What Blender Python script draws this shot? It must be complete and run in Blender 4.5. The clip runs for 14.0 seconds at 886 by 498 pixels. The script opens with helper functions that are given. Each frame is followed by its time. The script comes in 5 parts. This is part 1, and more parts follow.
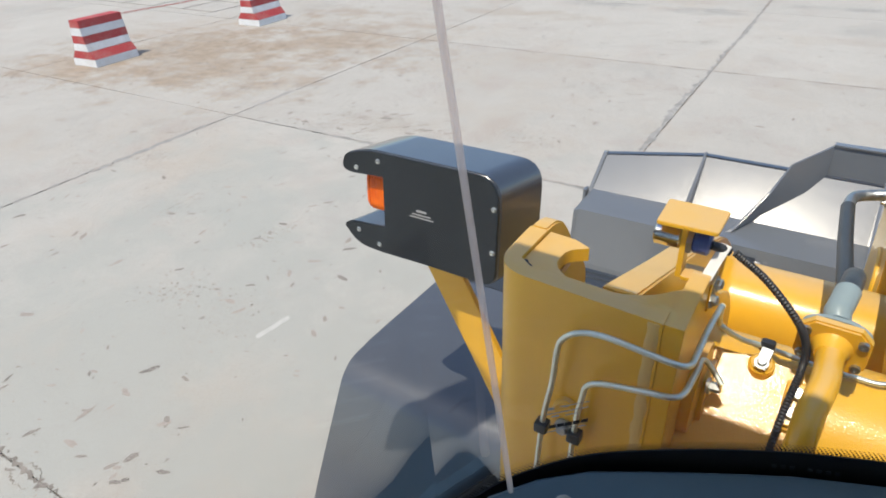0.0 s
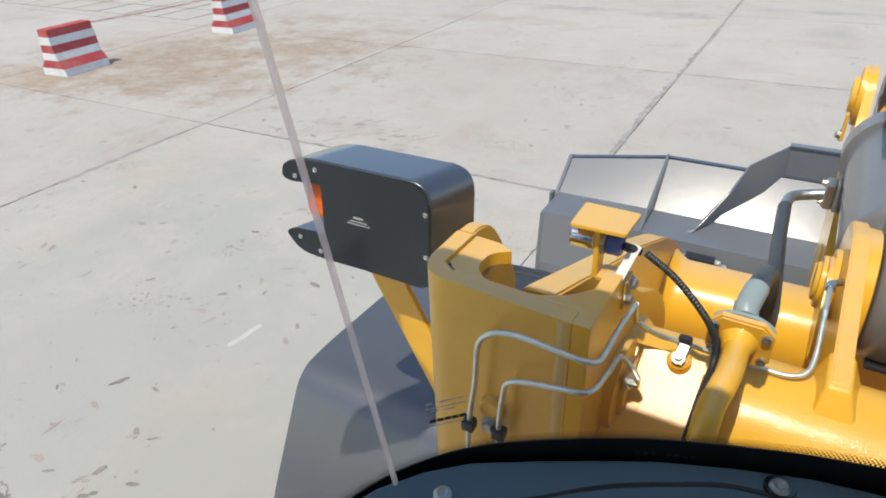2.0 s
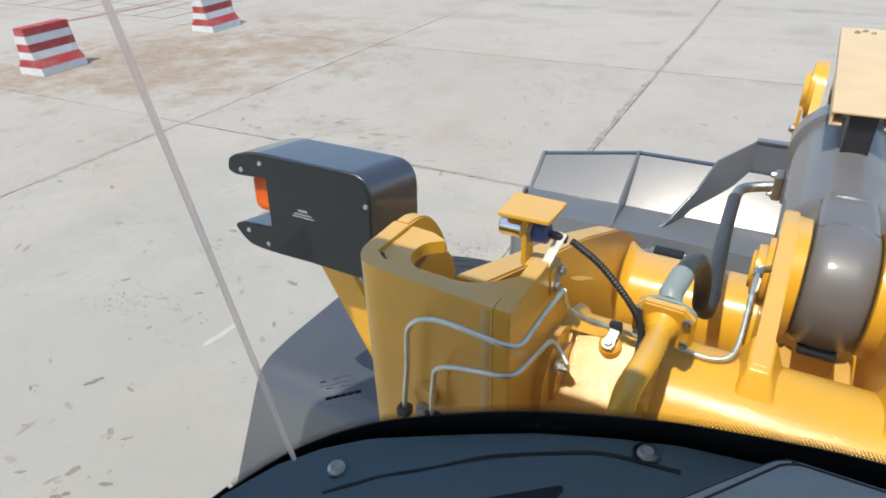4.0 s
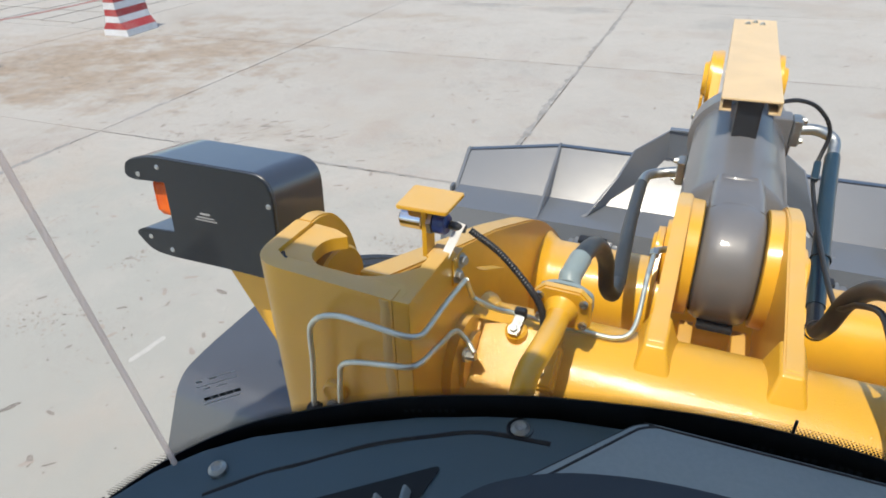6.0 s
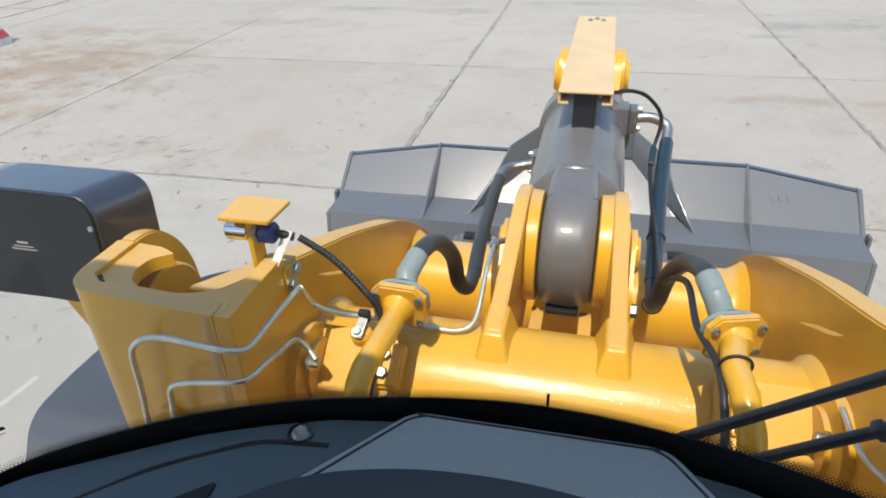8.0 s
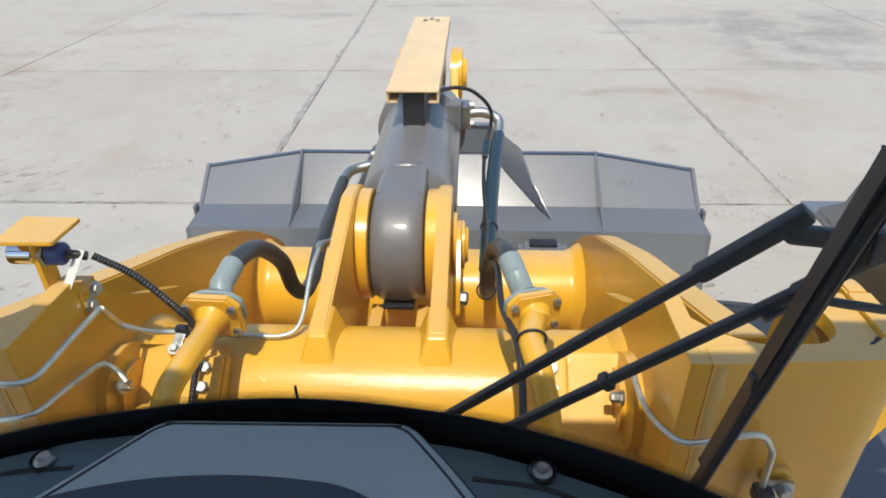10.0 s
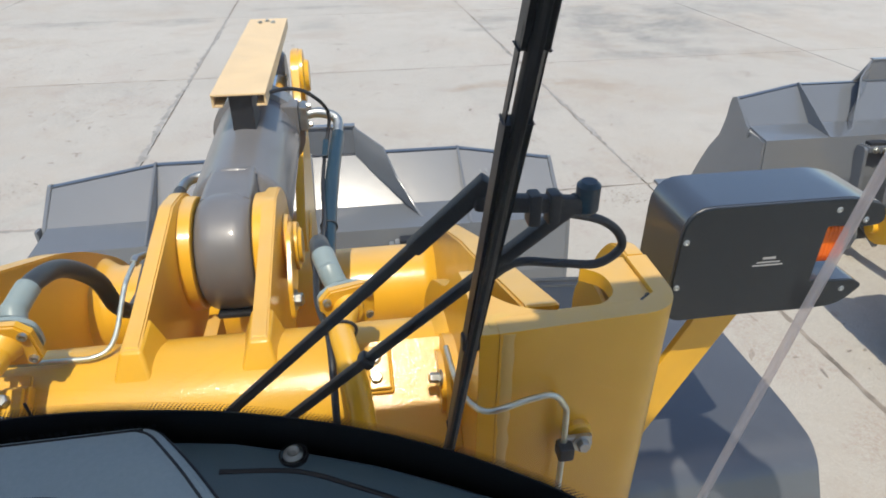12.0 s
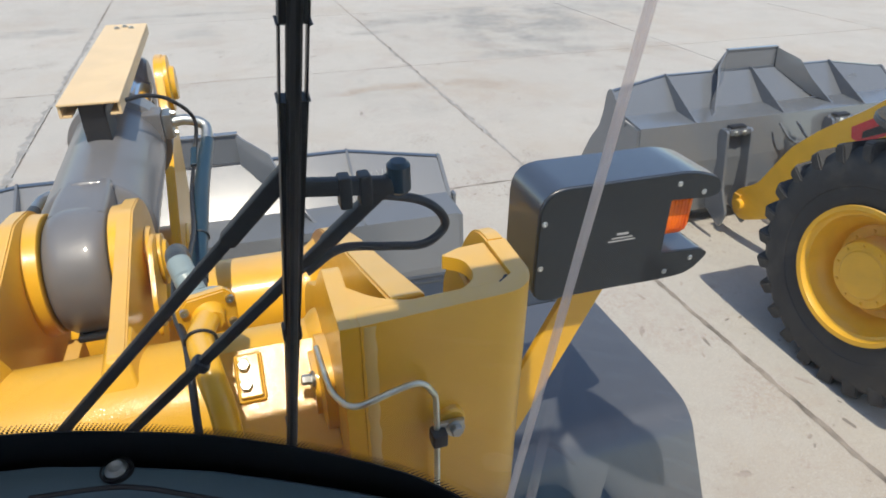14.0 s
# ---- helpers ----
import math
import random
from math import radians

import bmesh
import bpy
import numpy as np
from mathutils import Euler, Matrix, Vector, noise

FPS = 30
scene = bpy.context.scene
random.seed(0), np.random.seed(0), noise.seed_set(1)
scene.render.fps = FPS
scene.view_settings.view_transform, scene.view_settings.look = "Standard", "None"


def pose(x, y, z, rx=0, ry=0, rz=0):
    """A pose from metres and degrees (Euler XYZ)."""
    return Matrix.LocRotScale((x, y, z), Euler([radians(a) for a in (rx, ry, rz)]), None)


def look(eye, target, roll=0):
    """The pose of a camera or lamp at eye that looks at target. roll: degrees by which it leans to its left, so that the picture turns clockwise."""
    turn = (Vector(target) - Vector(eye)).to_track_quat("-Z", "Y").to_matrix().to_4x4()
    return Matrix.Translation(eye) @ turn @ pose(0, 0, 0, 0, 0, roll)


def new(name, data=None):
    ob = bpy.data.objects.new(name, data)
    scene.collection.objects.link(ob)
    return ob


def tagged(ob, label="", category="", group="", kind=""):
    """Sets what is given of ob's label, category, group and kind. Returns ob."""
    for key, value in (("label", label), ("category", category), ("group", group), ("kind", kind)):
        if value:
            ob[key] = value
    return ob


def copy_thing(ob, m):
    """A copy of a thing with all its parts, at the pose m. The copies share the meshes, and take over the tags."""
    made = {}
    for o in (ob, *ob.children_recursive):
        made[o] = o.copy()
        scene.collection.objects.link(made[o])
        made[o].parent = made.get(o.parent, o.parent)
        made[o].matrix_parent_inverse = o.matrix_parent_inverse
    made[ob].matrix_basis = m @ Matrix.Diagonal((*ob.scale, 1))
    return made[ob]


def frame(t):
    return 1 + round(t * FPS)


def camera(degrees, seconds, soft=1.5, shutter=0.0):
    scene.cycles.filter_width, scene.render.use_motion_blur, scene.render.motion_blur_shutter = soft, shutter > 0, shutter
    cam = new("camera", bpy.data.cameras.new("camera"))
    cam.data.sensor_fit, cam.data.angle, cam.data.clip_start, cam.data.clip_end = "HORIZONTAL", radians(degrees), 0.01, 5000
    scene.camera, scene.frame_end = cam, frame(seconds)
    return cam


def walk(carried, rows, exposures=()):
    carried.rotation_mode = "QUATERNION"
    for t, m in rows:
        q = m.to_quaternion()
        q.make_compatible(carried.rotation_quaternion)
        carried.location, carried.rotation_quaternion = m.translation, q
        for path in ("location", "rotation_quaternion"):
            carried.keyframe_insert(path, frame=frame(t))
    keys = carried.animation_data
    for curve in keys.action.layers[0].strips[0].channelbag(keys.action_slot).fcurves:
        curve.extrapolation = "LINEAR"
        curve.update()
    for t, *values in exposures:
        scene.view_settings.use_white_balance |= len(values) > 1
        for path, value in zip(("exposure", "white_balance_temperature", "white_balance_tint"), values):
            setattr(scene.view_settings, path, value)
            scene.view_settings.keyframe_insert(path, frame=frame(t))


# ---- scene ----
cam = camera(69.8, 14.0, soft=1.8)
PATH = [
    (0, (-0.321, 0.707, 2.895), (-1.243, 2.152, 1.865), -2.3),
    (0.5, (-0.302, 0.714, 2.898), (-1.202, 2.178, 1.874), -2.3),
    (1, (-0.283, 0.72, 2.901), (-1.177, 2.189, 1.878), -2.4),
    (1.5, (-0.262, 0.724, 2.904), (-1.145, 2.199, 1.884), -2.4),
    (2, (-0.235, 0.729, 2.907), (-1.112, 2.209, 1.888), -2.4),
    (2.5, (-0.212, 0.733, 2.908), (-1.078, 2.219, 1.887), -2.3),
    (5, (-0.122, 0.754, 2.899), (-0.897, 2.284, 1.871), -2.1),
    (5.5, (-0.112, 0.757, 2.898), (-0.823, 2.317, 1.868), -1.9),
    (6, (-0.096, 0.763, 2.895), (-0.764, 2.341, 1.864), -1.8),
    (6.5, (-0.073, 0.77, 2.895), (-0.679, 2.373, 1.864), -1.8),
    (7, (-0.05, 0.775, 2.895), (-0.592, 2.401, 1.865), -1.6),
    (7.5, (-0.021, 0.782, 2.896), (-0.486, 2.432, 1.865), -1.8),
    (8, (0.013, 0.793, 2.893), (-0.377, 2.462, 1.863), -1.5),
    (10.5, (0.162, 0.792, 2.89), (0.205, 2.507, 1.862), -0.6),
    (11, (0.193, 0.781, 2.888), (0.322, 2.493, 1.861), -0.6),
    (11.5, (0.219, 0.776, 2.886), (0.425, 2.479, 1.857), -0.2),
    (12, (0.251, 0.766, 2.887), (0.541, 2.457, 1.86), -0.0),
    (12.5, (0.272, 0.759, 2.886), (0.639, 2.437, 1.862), 0.4),
    (13, (0.283, 0.771, 2.875), (0.738, 2.429, 1.854), 0.7),
    (13.5, (0.298, 0.752, 2.876), (0.812, 2.394, 1.857), 0.6),
    (14, (0.311, 0.745, 2.874), (0.886, 2.369, 1.857), 0.6),
]
walk(cam, [(t, look(eye, target, roll)) for t, eye, target, roll in PATH])

# ---- light ----
world = bpy.data.worlds.new("sky")
scene.world = world
world.use_nodes = True
wt = world.node_tree
sky = wt.nodes.new("ShaderNodeTexSky")
sky.sky_type = "NISHITA"
sky.sun_disc = False
sky.sun_elevation = radians(63.3)
sky.sun_rotation = radians(186.9)
sky.air_density, sky.dust_density = 1.0, 1.0
wt.nodes["Background"].inputs["Strength"].default_value = 0.15
wt.links.new(sky.outputs["Color"], wt.nodes["Background"].inputs["Color"])

SUN_FROM = Vector((-0.60, -4.99, 10.0))
sun = new("sun", bpy.data.lights.new("sun", "SUN"))
sun.data.energy, sun.data.angle, sun.data.color = 3.2, radians(0.55), (1.0, 0.905, 0.755)
sun.matrix_world = look(SUN_FROM, (0, 0, 0))
scene.view_settings.exposure = 0.31


# ---- materials ----
class Mat:
    """A small builder for node materials."""

    def __init__(self, name, base, rough=0.5, metal=0.0, coat=0.0, spec=0.5):
        self.m = bpy.data.materials.new(name)
        self.m.use_nodes = True
        self.t = self.m.node_tree
        self.b = self.t.nodes["Principled BSDF"]
        self.b.inputs["Base Color"].default_value = (*base, 1)
        self.b.inputs["Roughness"].default_value = rough
        self.b.inputs["Metallic"].default_value = metal
        self.b.inputs["Coat Weight"].default_value = coat
        self.b.inputs["Coat Roughness"].default_value = 0.09
        self.b.inputs["Specular IOR Level"].default_value = spec
        self.base = base
        self.co = None

    def node(self, kind, **values):
        n = self.t.nodes.new("ShaderNode" + kind)
        for k, v in values.items():
            n.inputs[k.replace("_", " ")].default_value = v
        return n

    def link(self, a, b):
        self.t.links.new(a, b)

    def coords(self, world_space=False):
        if self.co is None:
            if world_space:
                self.co = self.node("NewGeometry").outputs["Position"]
            else:
                self.co = self.node("TexCoord").outputs["Object"]
        return self.co

    def noise(self, scale, detail=4.0, rough=0.55, stretch=None, distortion=0.0):
        n = self.node("TexNoise", Scale=scale, Detail=detail, Roughness=rough, Distortion=distortion)
        src = self.coords()
        if stretch:
            mp = self.node("Mapping")
            mp.inputs["Scale"].default_value = stretch
            self.link(src, mp.inputs["Vector"])
            src = mp.outputs["Vector"]
        self.link(src, n.inputs["Vector"])
        return n.outputs["Fac"]

    def ramp(self, fac, lo, hi, a=0.0, b=1.0):
        r = self.node("MapRange")
        r.inputs["From Min"].default_value, r.inputs["From Max"].default_value = lo, hi
        r.inputs["To Min"].default_value, r.inputs["To Max"].default_value = a, b
        self.link(fac, r.inputs["Value"])
        return r.outputs["Result"]

    def mix(self, fac, a, b, blend="MIX"):
        n = self.node("Mix")
        n.data_type, n.blend_type = "RGBA", blend
        if isinstance(fac, float):
            n.inputs[0].default_value = fac
        else:
            self.link(fac, n.inputs[0])
        for s, v in ((6, a), (7, b)):
            if isinstance(v, tuple):
                n.inputs[s].default_value = (*v, 1)
            else:
                self.link(v, n.inputs[s])
        return n.outputs[2]

    def color(self, c):
        self.link(c, self.b.inputs["Base Color"])

    def rough(self, fac):
        self.link(fac, self.b.inputs["Roughness"])

    def bump(self, fac, strength=0.2, distance=0.01):
        n = self.node("Bump", Strength=strength, Distance=distance)
        if self.b.inputs["Normal"].is_linked:
            self.link(self.b.inputs["Normal"].links[0].from_socket, n.inputs["Normal"])
        self.link(fac, n.inputs["Height"])
        self.link(n.outputs["Normal"], self.b.inputs["Normal"])
        self.link(n.outputs["Normal"], self.b.inputs["Coat Normal"])

    def random(self):
        return self.node("ObjectInfo").outputs["Random"]


def paint(name, base, rough, coat, dirt, dirt_amount=0.35, peel=0.08, spec=0.5, vary=0.065, wave=0.03, grain=460.0, pale_veil=0.0):
    m = Mat(name, base, rough, 0.0, coat, spec)
    grime = m.ramp(m.noise(3.0, 6.0, 0.65), 0.48, 0.75, 0.0, dirt_amount)
    tone = m.mix(m.ramp(m.noise(9.0, 3.0), 0.3, 0.7), tuple(c * (1 - vary) for c in base), tuple(min(1, c * (1 + vary)) for c in base))
    speck = m.ramp(m.noise(140.0, 2.0), 0.68, 0.74, 0.0, dirt_amount)
    c = m.mix(speck, m.mix(grime, tone, dirt), dirt)
    if pale_veil:
        # pale tan painted on upward faces, for dust and the sky's sheen
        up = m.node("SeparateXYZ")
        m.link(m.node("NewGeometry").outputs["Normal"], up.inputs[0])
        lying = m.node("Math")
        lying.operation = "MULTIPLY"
        m.link(m.ramp(up.outputs["Z"], 0.86, 0.99, 0.0, pale_veil), lying.inputs[0])
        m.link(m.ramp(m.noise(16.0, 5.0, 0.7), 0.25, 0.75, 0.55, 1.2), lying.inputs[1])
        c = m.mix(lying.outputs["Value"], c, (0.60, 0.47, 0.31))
    m.color(c)
    m.rough(m.ramp(m.noise(30.0, 5.0), 0.3, 0.75, rough * 0.94, min(1, rough * 1.10)))
    m.bump(m.noise(grain, 2.0), peel, 0.0010)
    m.bump(m.noise(10.0, 1.0), wave, 0.003)
    return m.m


M_YELLOW = paint("yellow_paint", (0.790, 0.430, 0.022), 0.38, 0.38, (0.46, 0.26, 0.05), 0.16, 0.20, 0.4, pale_veil=0.42)
M_WELD = paint("painted_weld", (0.72, 0.47, 0.13), 0.55, 0.1, (0.56, 0.40, 0.22), 0.7, 0.7, 0.3, 0.12, 0.1, 110.0)
M_PEBBLE = paint("pebbled_yellow_paint", (0.770, 0.425, 0.034), 0.40, 0.42, (0.46, 0.26, 0.05), 0.16, 0.50, 0.4, 0.065, 0.03, 300.0)
M_COVER = paint("matt_black_cover", (0.014, 0.018, 0.021), 0.48, 0.0, (0.03, 0.03, 0.03), 0.2, 0.03, 0.35)
# paler than the yellow paint, for the sky sheen on the rod guard
M_YELLOW_SHEEN = paint("sky_sheen_yellow", (0.76, 0.555, 0.30), 0.46, 0.15, (0.58, 0.46, 0.30), 0.3)
M_GREY = paint("charcoal_paint", (0.142, 0.154, 0.170), 0.18, 0.9, (0.17, 0.17, 0.165), 0.03, 0.10, 0.5, 0.02, 0.0, 240.0)
M_GREY_CYL = paint("cylinder_grey_paint", (0.155, 0.155, 0.161), 0.42, 0.45, (0.24, 0.22, 0.19), 0.25, 0.08)
M_FENDER = paint("fender_grey", (0.074, 0.080, 0.094), 0.32, 0.8, (0.18, 0.17, 0.16), 0.08, 0.0, 0.6, 0.03, 0.0)
M_HOUSING = paint("lamp_housing_black", (0.035, 0.043, 0.060), 0.32, 1.0, (0.06, 0.06, 0.06), 0.12, 0.03, 1.0)
M_BLACK = paint("black_plastic", (0.018, 0.019, 0.022), 0.45, 0.0, (0.06, 0.06, 0.06), 0.2, 0.05)
M_HOSE = paint("black_hose", (0.034, 0.042, 0.050), 0.42, 0.0, (0.11, 0.10, 0.09), 0.3, 0.10)
M_HOSE_BLUE = paint("blue_sheathed_hose", (0.014, 0.040, 0.064), 0.32, 0.1, (0.09, 0.10, 0.11), 0.15, 0.08)
M_FERRULE = paint("zinc_ferrule", (0.27, 0.34, 0.35), 0.36, 0.0, (0.20, 0.19, 0.16), 0.3, 0.03)
M_FRONT_LIP = paint("fender_lip_dark", (0.030, 0.033, 0.037), 0.32, 0.3, (0.08, 0.075, 0.07), 0.2, 0.05)
M_DASH = paint("dash_plastic", (0.090, 0.145, 0.185), 0.36, 0.0, (0.15, 0.18, 0.2), 0.05, 0.14, 0.5, 0.03, 0.01)
M_VISOR = paint("dark_visor_plastic", (0.030, 0.044, 0.062), 0.34, 0.0, (0.09, 0.09, 0.09), 0.1, 0.08)
M_BORDER = paint("printed_border", (0.007, 0.008, 0.010), 0.35, 0.0, (0.015, 0.015, 0.016), 0.15, 0.0)


def hood_material():
    m = Mat("dash_hood_plastic", (0.33, 0.43, 0.50), 0.34)
    m.color(m.mix(m.ramp(m.noise(220.0, 3.0), 0.3, 0.7), (0.30, 0.38, 0.42), (0.33, 0.41, 0.45)))
    m.bump(m.noise(650.0, 2.0), 0.10, 0.0008)
    return m.m


M_HOOD = hood_material()
M_RUBBER = paint("tyre_rubber", (0.022, 0.023, 0.025), 0.62, 0.0, (0.13, 0.115, 0.095), 0.5, 0.2)
# light grey, so that the unseen cab walls bounce light onto the dash
M_LINING = paint("cab_lining", (0.50, 0.51, 0.52), 0.7, 0.0, (0.15, 0.15, 0.15), 0.2, 0.1)
M_RED = paint("red_paint", (0.42, 0.045, 0.045), 0.6, 0.0, (0.45, 0.30, 0.26), 0.45, 0.25)
M_WHITE = paint("white_paint", (0.72, 0.73, 0.74), 0.6, 0.0, (0.45, 0.42, 0.38), 0.45, 0.25)
M_BLUE = paint("blue_plastic", (0.02, 0.05, 0.22), 0.35, 0.2, (0.1, 0.1, 0.1), 0.1, 0.02)
M_DECAL_RED = paint("red_decal", (0.55, 0.02, 0.03), 0.35, 0.3, (0.3, 0.1, 0.1), 0.1, 0.02)


def metal(name, base, rough):
    m = Mat(name, base, rough, 1.0)
    m.rough(m.ramp(m.noise(60.0, 4.0), 0.3, 0.7, rough * 0.7, rough * 1.5))
    m.color(m.mix(m.ramp(m.noise(25.0, 4.0), 0.45, 0.75), base, tuple(c * 0.72 for c in base)))
    m.bump(m.noise(300.0, 2.0), 0.05, 0.001)
    return m.m


M_ZINC = metal("zinc_plated_steel", (0.50, 0.52, 0.51), 0.40)
M_TUBE = metal("plain_steel_tube", (0.74, 0.79, 0.72), 0.48)
M_CHROME = metal("chromed_steel", (0.75, 0.75, 0.76), 0.10)


def label_material():
    m = Mat("white_label", (0.75, 0.75, 0.73), 0.5)
    m.color(m.mix(m.ramp(m.noise(30.0), 0.4, 0.7), (0.78, 0.78, 0.76), (0.62, 0.61, 0.58)))
    return m.m


M_LABEL = label_material()


def lens_material():
    m = Mat("amber_lens", (0.85, 0.17, 0.01), 0.28, 0.0, 0.0, 0.3)
    m.color(m.mix(m.ramp(m.noise(26.0), 0.35, 0.7), (1.0, 0.19, 0.003), (0.62, 0.07, 0.002)))
    return m.m


M_LENS = lens_material()
M_LETTER = paint("grey_print", (0.36, 0.36, 0.36), 0.6, 0.0, (0.2, 0.2, 0.2), 0.3, 0.0)
M_TAPE = paint("worn_white_tape", (0.49, 0.48, 0.45), 0.85, 0.0, (0.43, 0.41, 0.37), 0.95, 0.1)
M_STICKER_FINE = paint("faded_print", (0.42, 0.42, 0.42), 0.6, 0.0, (0.36, 0.36, 0.36), 0.4, 0.0)
M_STICKER = paint("sticker_print", (0.02, 0.02, 0.022), 0.6, 0.0, (0.1, 0.1, 0.1), 0.2, 0.0)


def glass_material():
    m = bpy.data.materials.new("cab_glass")
    m.use_nodes = True
    t = m.node_tree
    t.nodes.remove(t.nodes["Principled BSDF"])
    clear = t.nodes.new("ShaderNodeBsdfTransparent")
    clear.inputs["Color"].default_value = (0.965, 0.98, 0.975, 1)
    gloss = t.nodes.new("ShaderNodeBsdfGlossy")
    gloss.inputs["Roughness"].default_value = 0.02
    fr = t.nodes.new("ShaderNodeFresnel")
    fr.inputs["IOR"].default_value = 1.18
    mix = t.nodes.new("ShaderNodeMixShader")
    t.links.new(fr.outputs["Fac"], mix.inputs["Fac"])
    t.links.new(clear.outputs["BSDF"], mix.inputs[1])
    t.links.new(gloss.outputs["BSDF"], mix.inputs[2])
    # translucent haze like a dusty film, added to lift the dark tones
    pale_veil = t.nodes.new("ShaderNodeBsdfTranslucent")
    pale_veil.inputs["Color"].default_value = (0.85, 0.86, 0.88, 1)
    spots = t.nodes.new("ShaderNodeTexNoise")
    spots.inputs["Scale"].default_value = 9.0
    spread = t.nodes.new("ShaderNodeMapRange")
    spread.inputs["To Min"].default_value, spread.inputs["To Max"].default_value = 0.008, 0.030
    film = t.nodes.new("ShaderNodeMixShader")
    t.links.new(spots.outputs["Fac"], spread.inputs["Value"])
    t.links.new(spread.outputs["Result"], film.inputs["Fac"])
    t.links.new(mix.outputs["Shader"], film.inputs[1])
    t.links.new(pale_veil.outputs["BSDF"], film.inputs[2])
    t.links.new(film.outputs["Shader"], t.nodes["Material Output"].inputs["Surface"])
    return m


M_GLASS = glass_material()


def seal_material():
    m = Mat("clear_silicone_seal", (0.94, 0.88, 0.86), 0.25)
    m.color(m.mix(m.ramp(m.noise(18.0), 0.35, 0.7), (0.98, 0.90, 0.87), (0.90, 0.79, 0.76)))
    out = m.t.nodes["Material Output"]
    thin = m.node("BsdfTranslucent", Color=(1.0, 0.90, 0.85, 1))
    clear = m.node("BsdfTransparent", Color=(1.0, 0.955, 0.93, 1))
    one, two = m.node("MixShader", Fac=0.75), m.node("MixShader", Fac=0.58)
    m.link(m.b.outputs["BSDF"], one.inputs[1])
    m.link(thin.outputs["BSDF"], one.inputs[2])
    m.link(one.outputs["Shader"], two.inputs[1])
    m.link(clear.outputs["BSDF"], two.inputs[2])
    m.link(two.outputs["Shader"], out.inputs["Surface"])
    return m.m


M_SEAL = seal_material()


BROWN, DIRT = (0.315, 0.250, 0.185), (0.265, 0.262, 0.245)
GREEN = (0.352, 0.355, 0.324)
STAINS = ((-3.9, 2.6, 4.4, 4.4, GREEN, 0.75), (-5.6, 5.2, 2.0, 1.4, GREEN, 0.5), (4.6, 2.4, 1.2, 2.2, (0.44, 0.40, 0.335), 0.6), (-10.8, 8.7, 3.4, 2.6, BROWN, 0.70), (-11.4, 8.9, 2.0, 3.0, BROWN, 0.60), (-9.2, 8.3, 2.6, 1.6, BROWN, 0.50), (-9.0, 11.0, 2.8, 2.4, BROWN, 0.65), (-12.6, 7.0, 2.0, 1.0, BROWN, 0.60), (6.9, 12.6, 0.9, 0.5, DIRT, 0.6), (8.0, 15.0, 0.7, 1.6, DIRT, 0.6), (8.0, 11.4, 1.3, 0.6, BROWN, 0.35), (6.2, 15.0, 0.9, 2.0, DIRT, 0.75), (7.5, 13.6, 1.8, 0.9, DIRT, 0.60), (5.6, 11.7, 0.9, 0.45, DIRT, 0.55),
          (6.9, 11.7, 1.0, 0.4, DIRT, 0.6), (4.3, 10.0, 0.8, 0.45, BROWN, 0.45), (9.8, 15.5, 3.0, 1.4, DIRT, 0.45), (3.7, 15.2, 0.7, 0.5, DIRT, 0.5), (-3.0, 16.0, 1.0, 0.45, DIRT, 0.6), (-6.5, 14.5, 2.0, 0.6, BROWN, 0.4),
          (5.5, 13.0, 0.5, 1.3, DIRT, 0.55), (5.0, 15.4, 1.5, 0.5, DIRT, 0.5), (7.6, 14.0, 1.1, 0.25, DIRT, 0.6), (2.85, 10.25, 0.9, 0.28, BROWN, 0.6), (3.55, 14.2, 0.7, 0.22, DIRT, 0.65), (0.1, 15.3, 0.5, 0.9, DIRT, 0.45),
          (-0.3, 17.3, 1.6, 0.3, DIRT, 0.7), (-10.8, 13.1, 1.6, 0.8, BROWN, 0.45), (-5.4, 16.2, 1.4, 0.35, DIRT, 0.6), (-9.0, 10.6, 2.4, 0.9, BROWN, 0.4), (-5.0, 7.1, 1.0, 0.5, BROWN, 0.25))


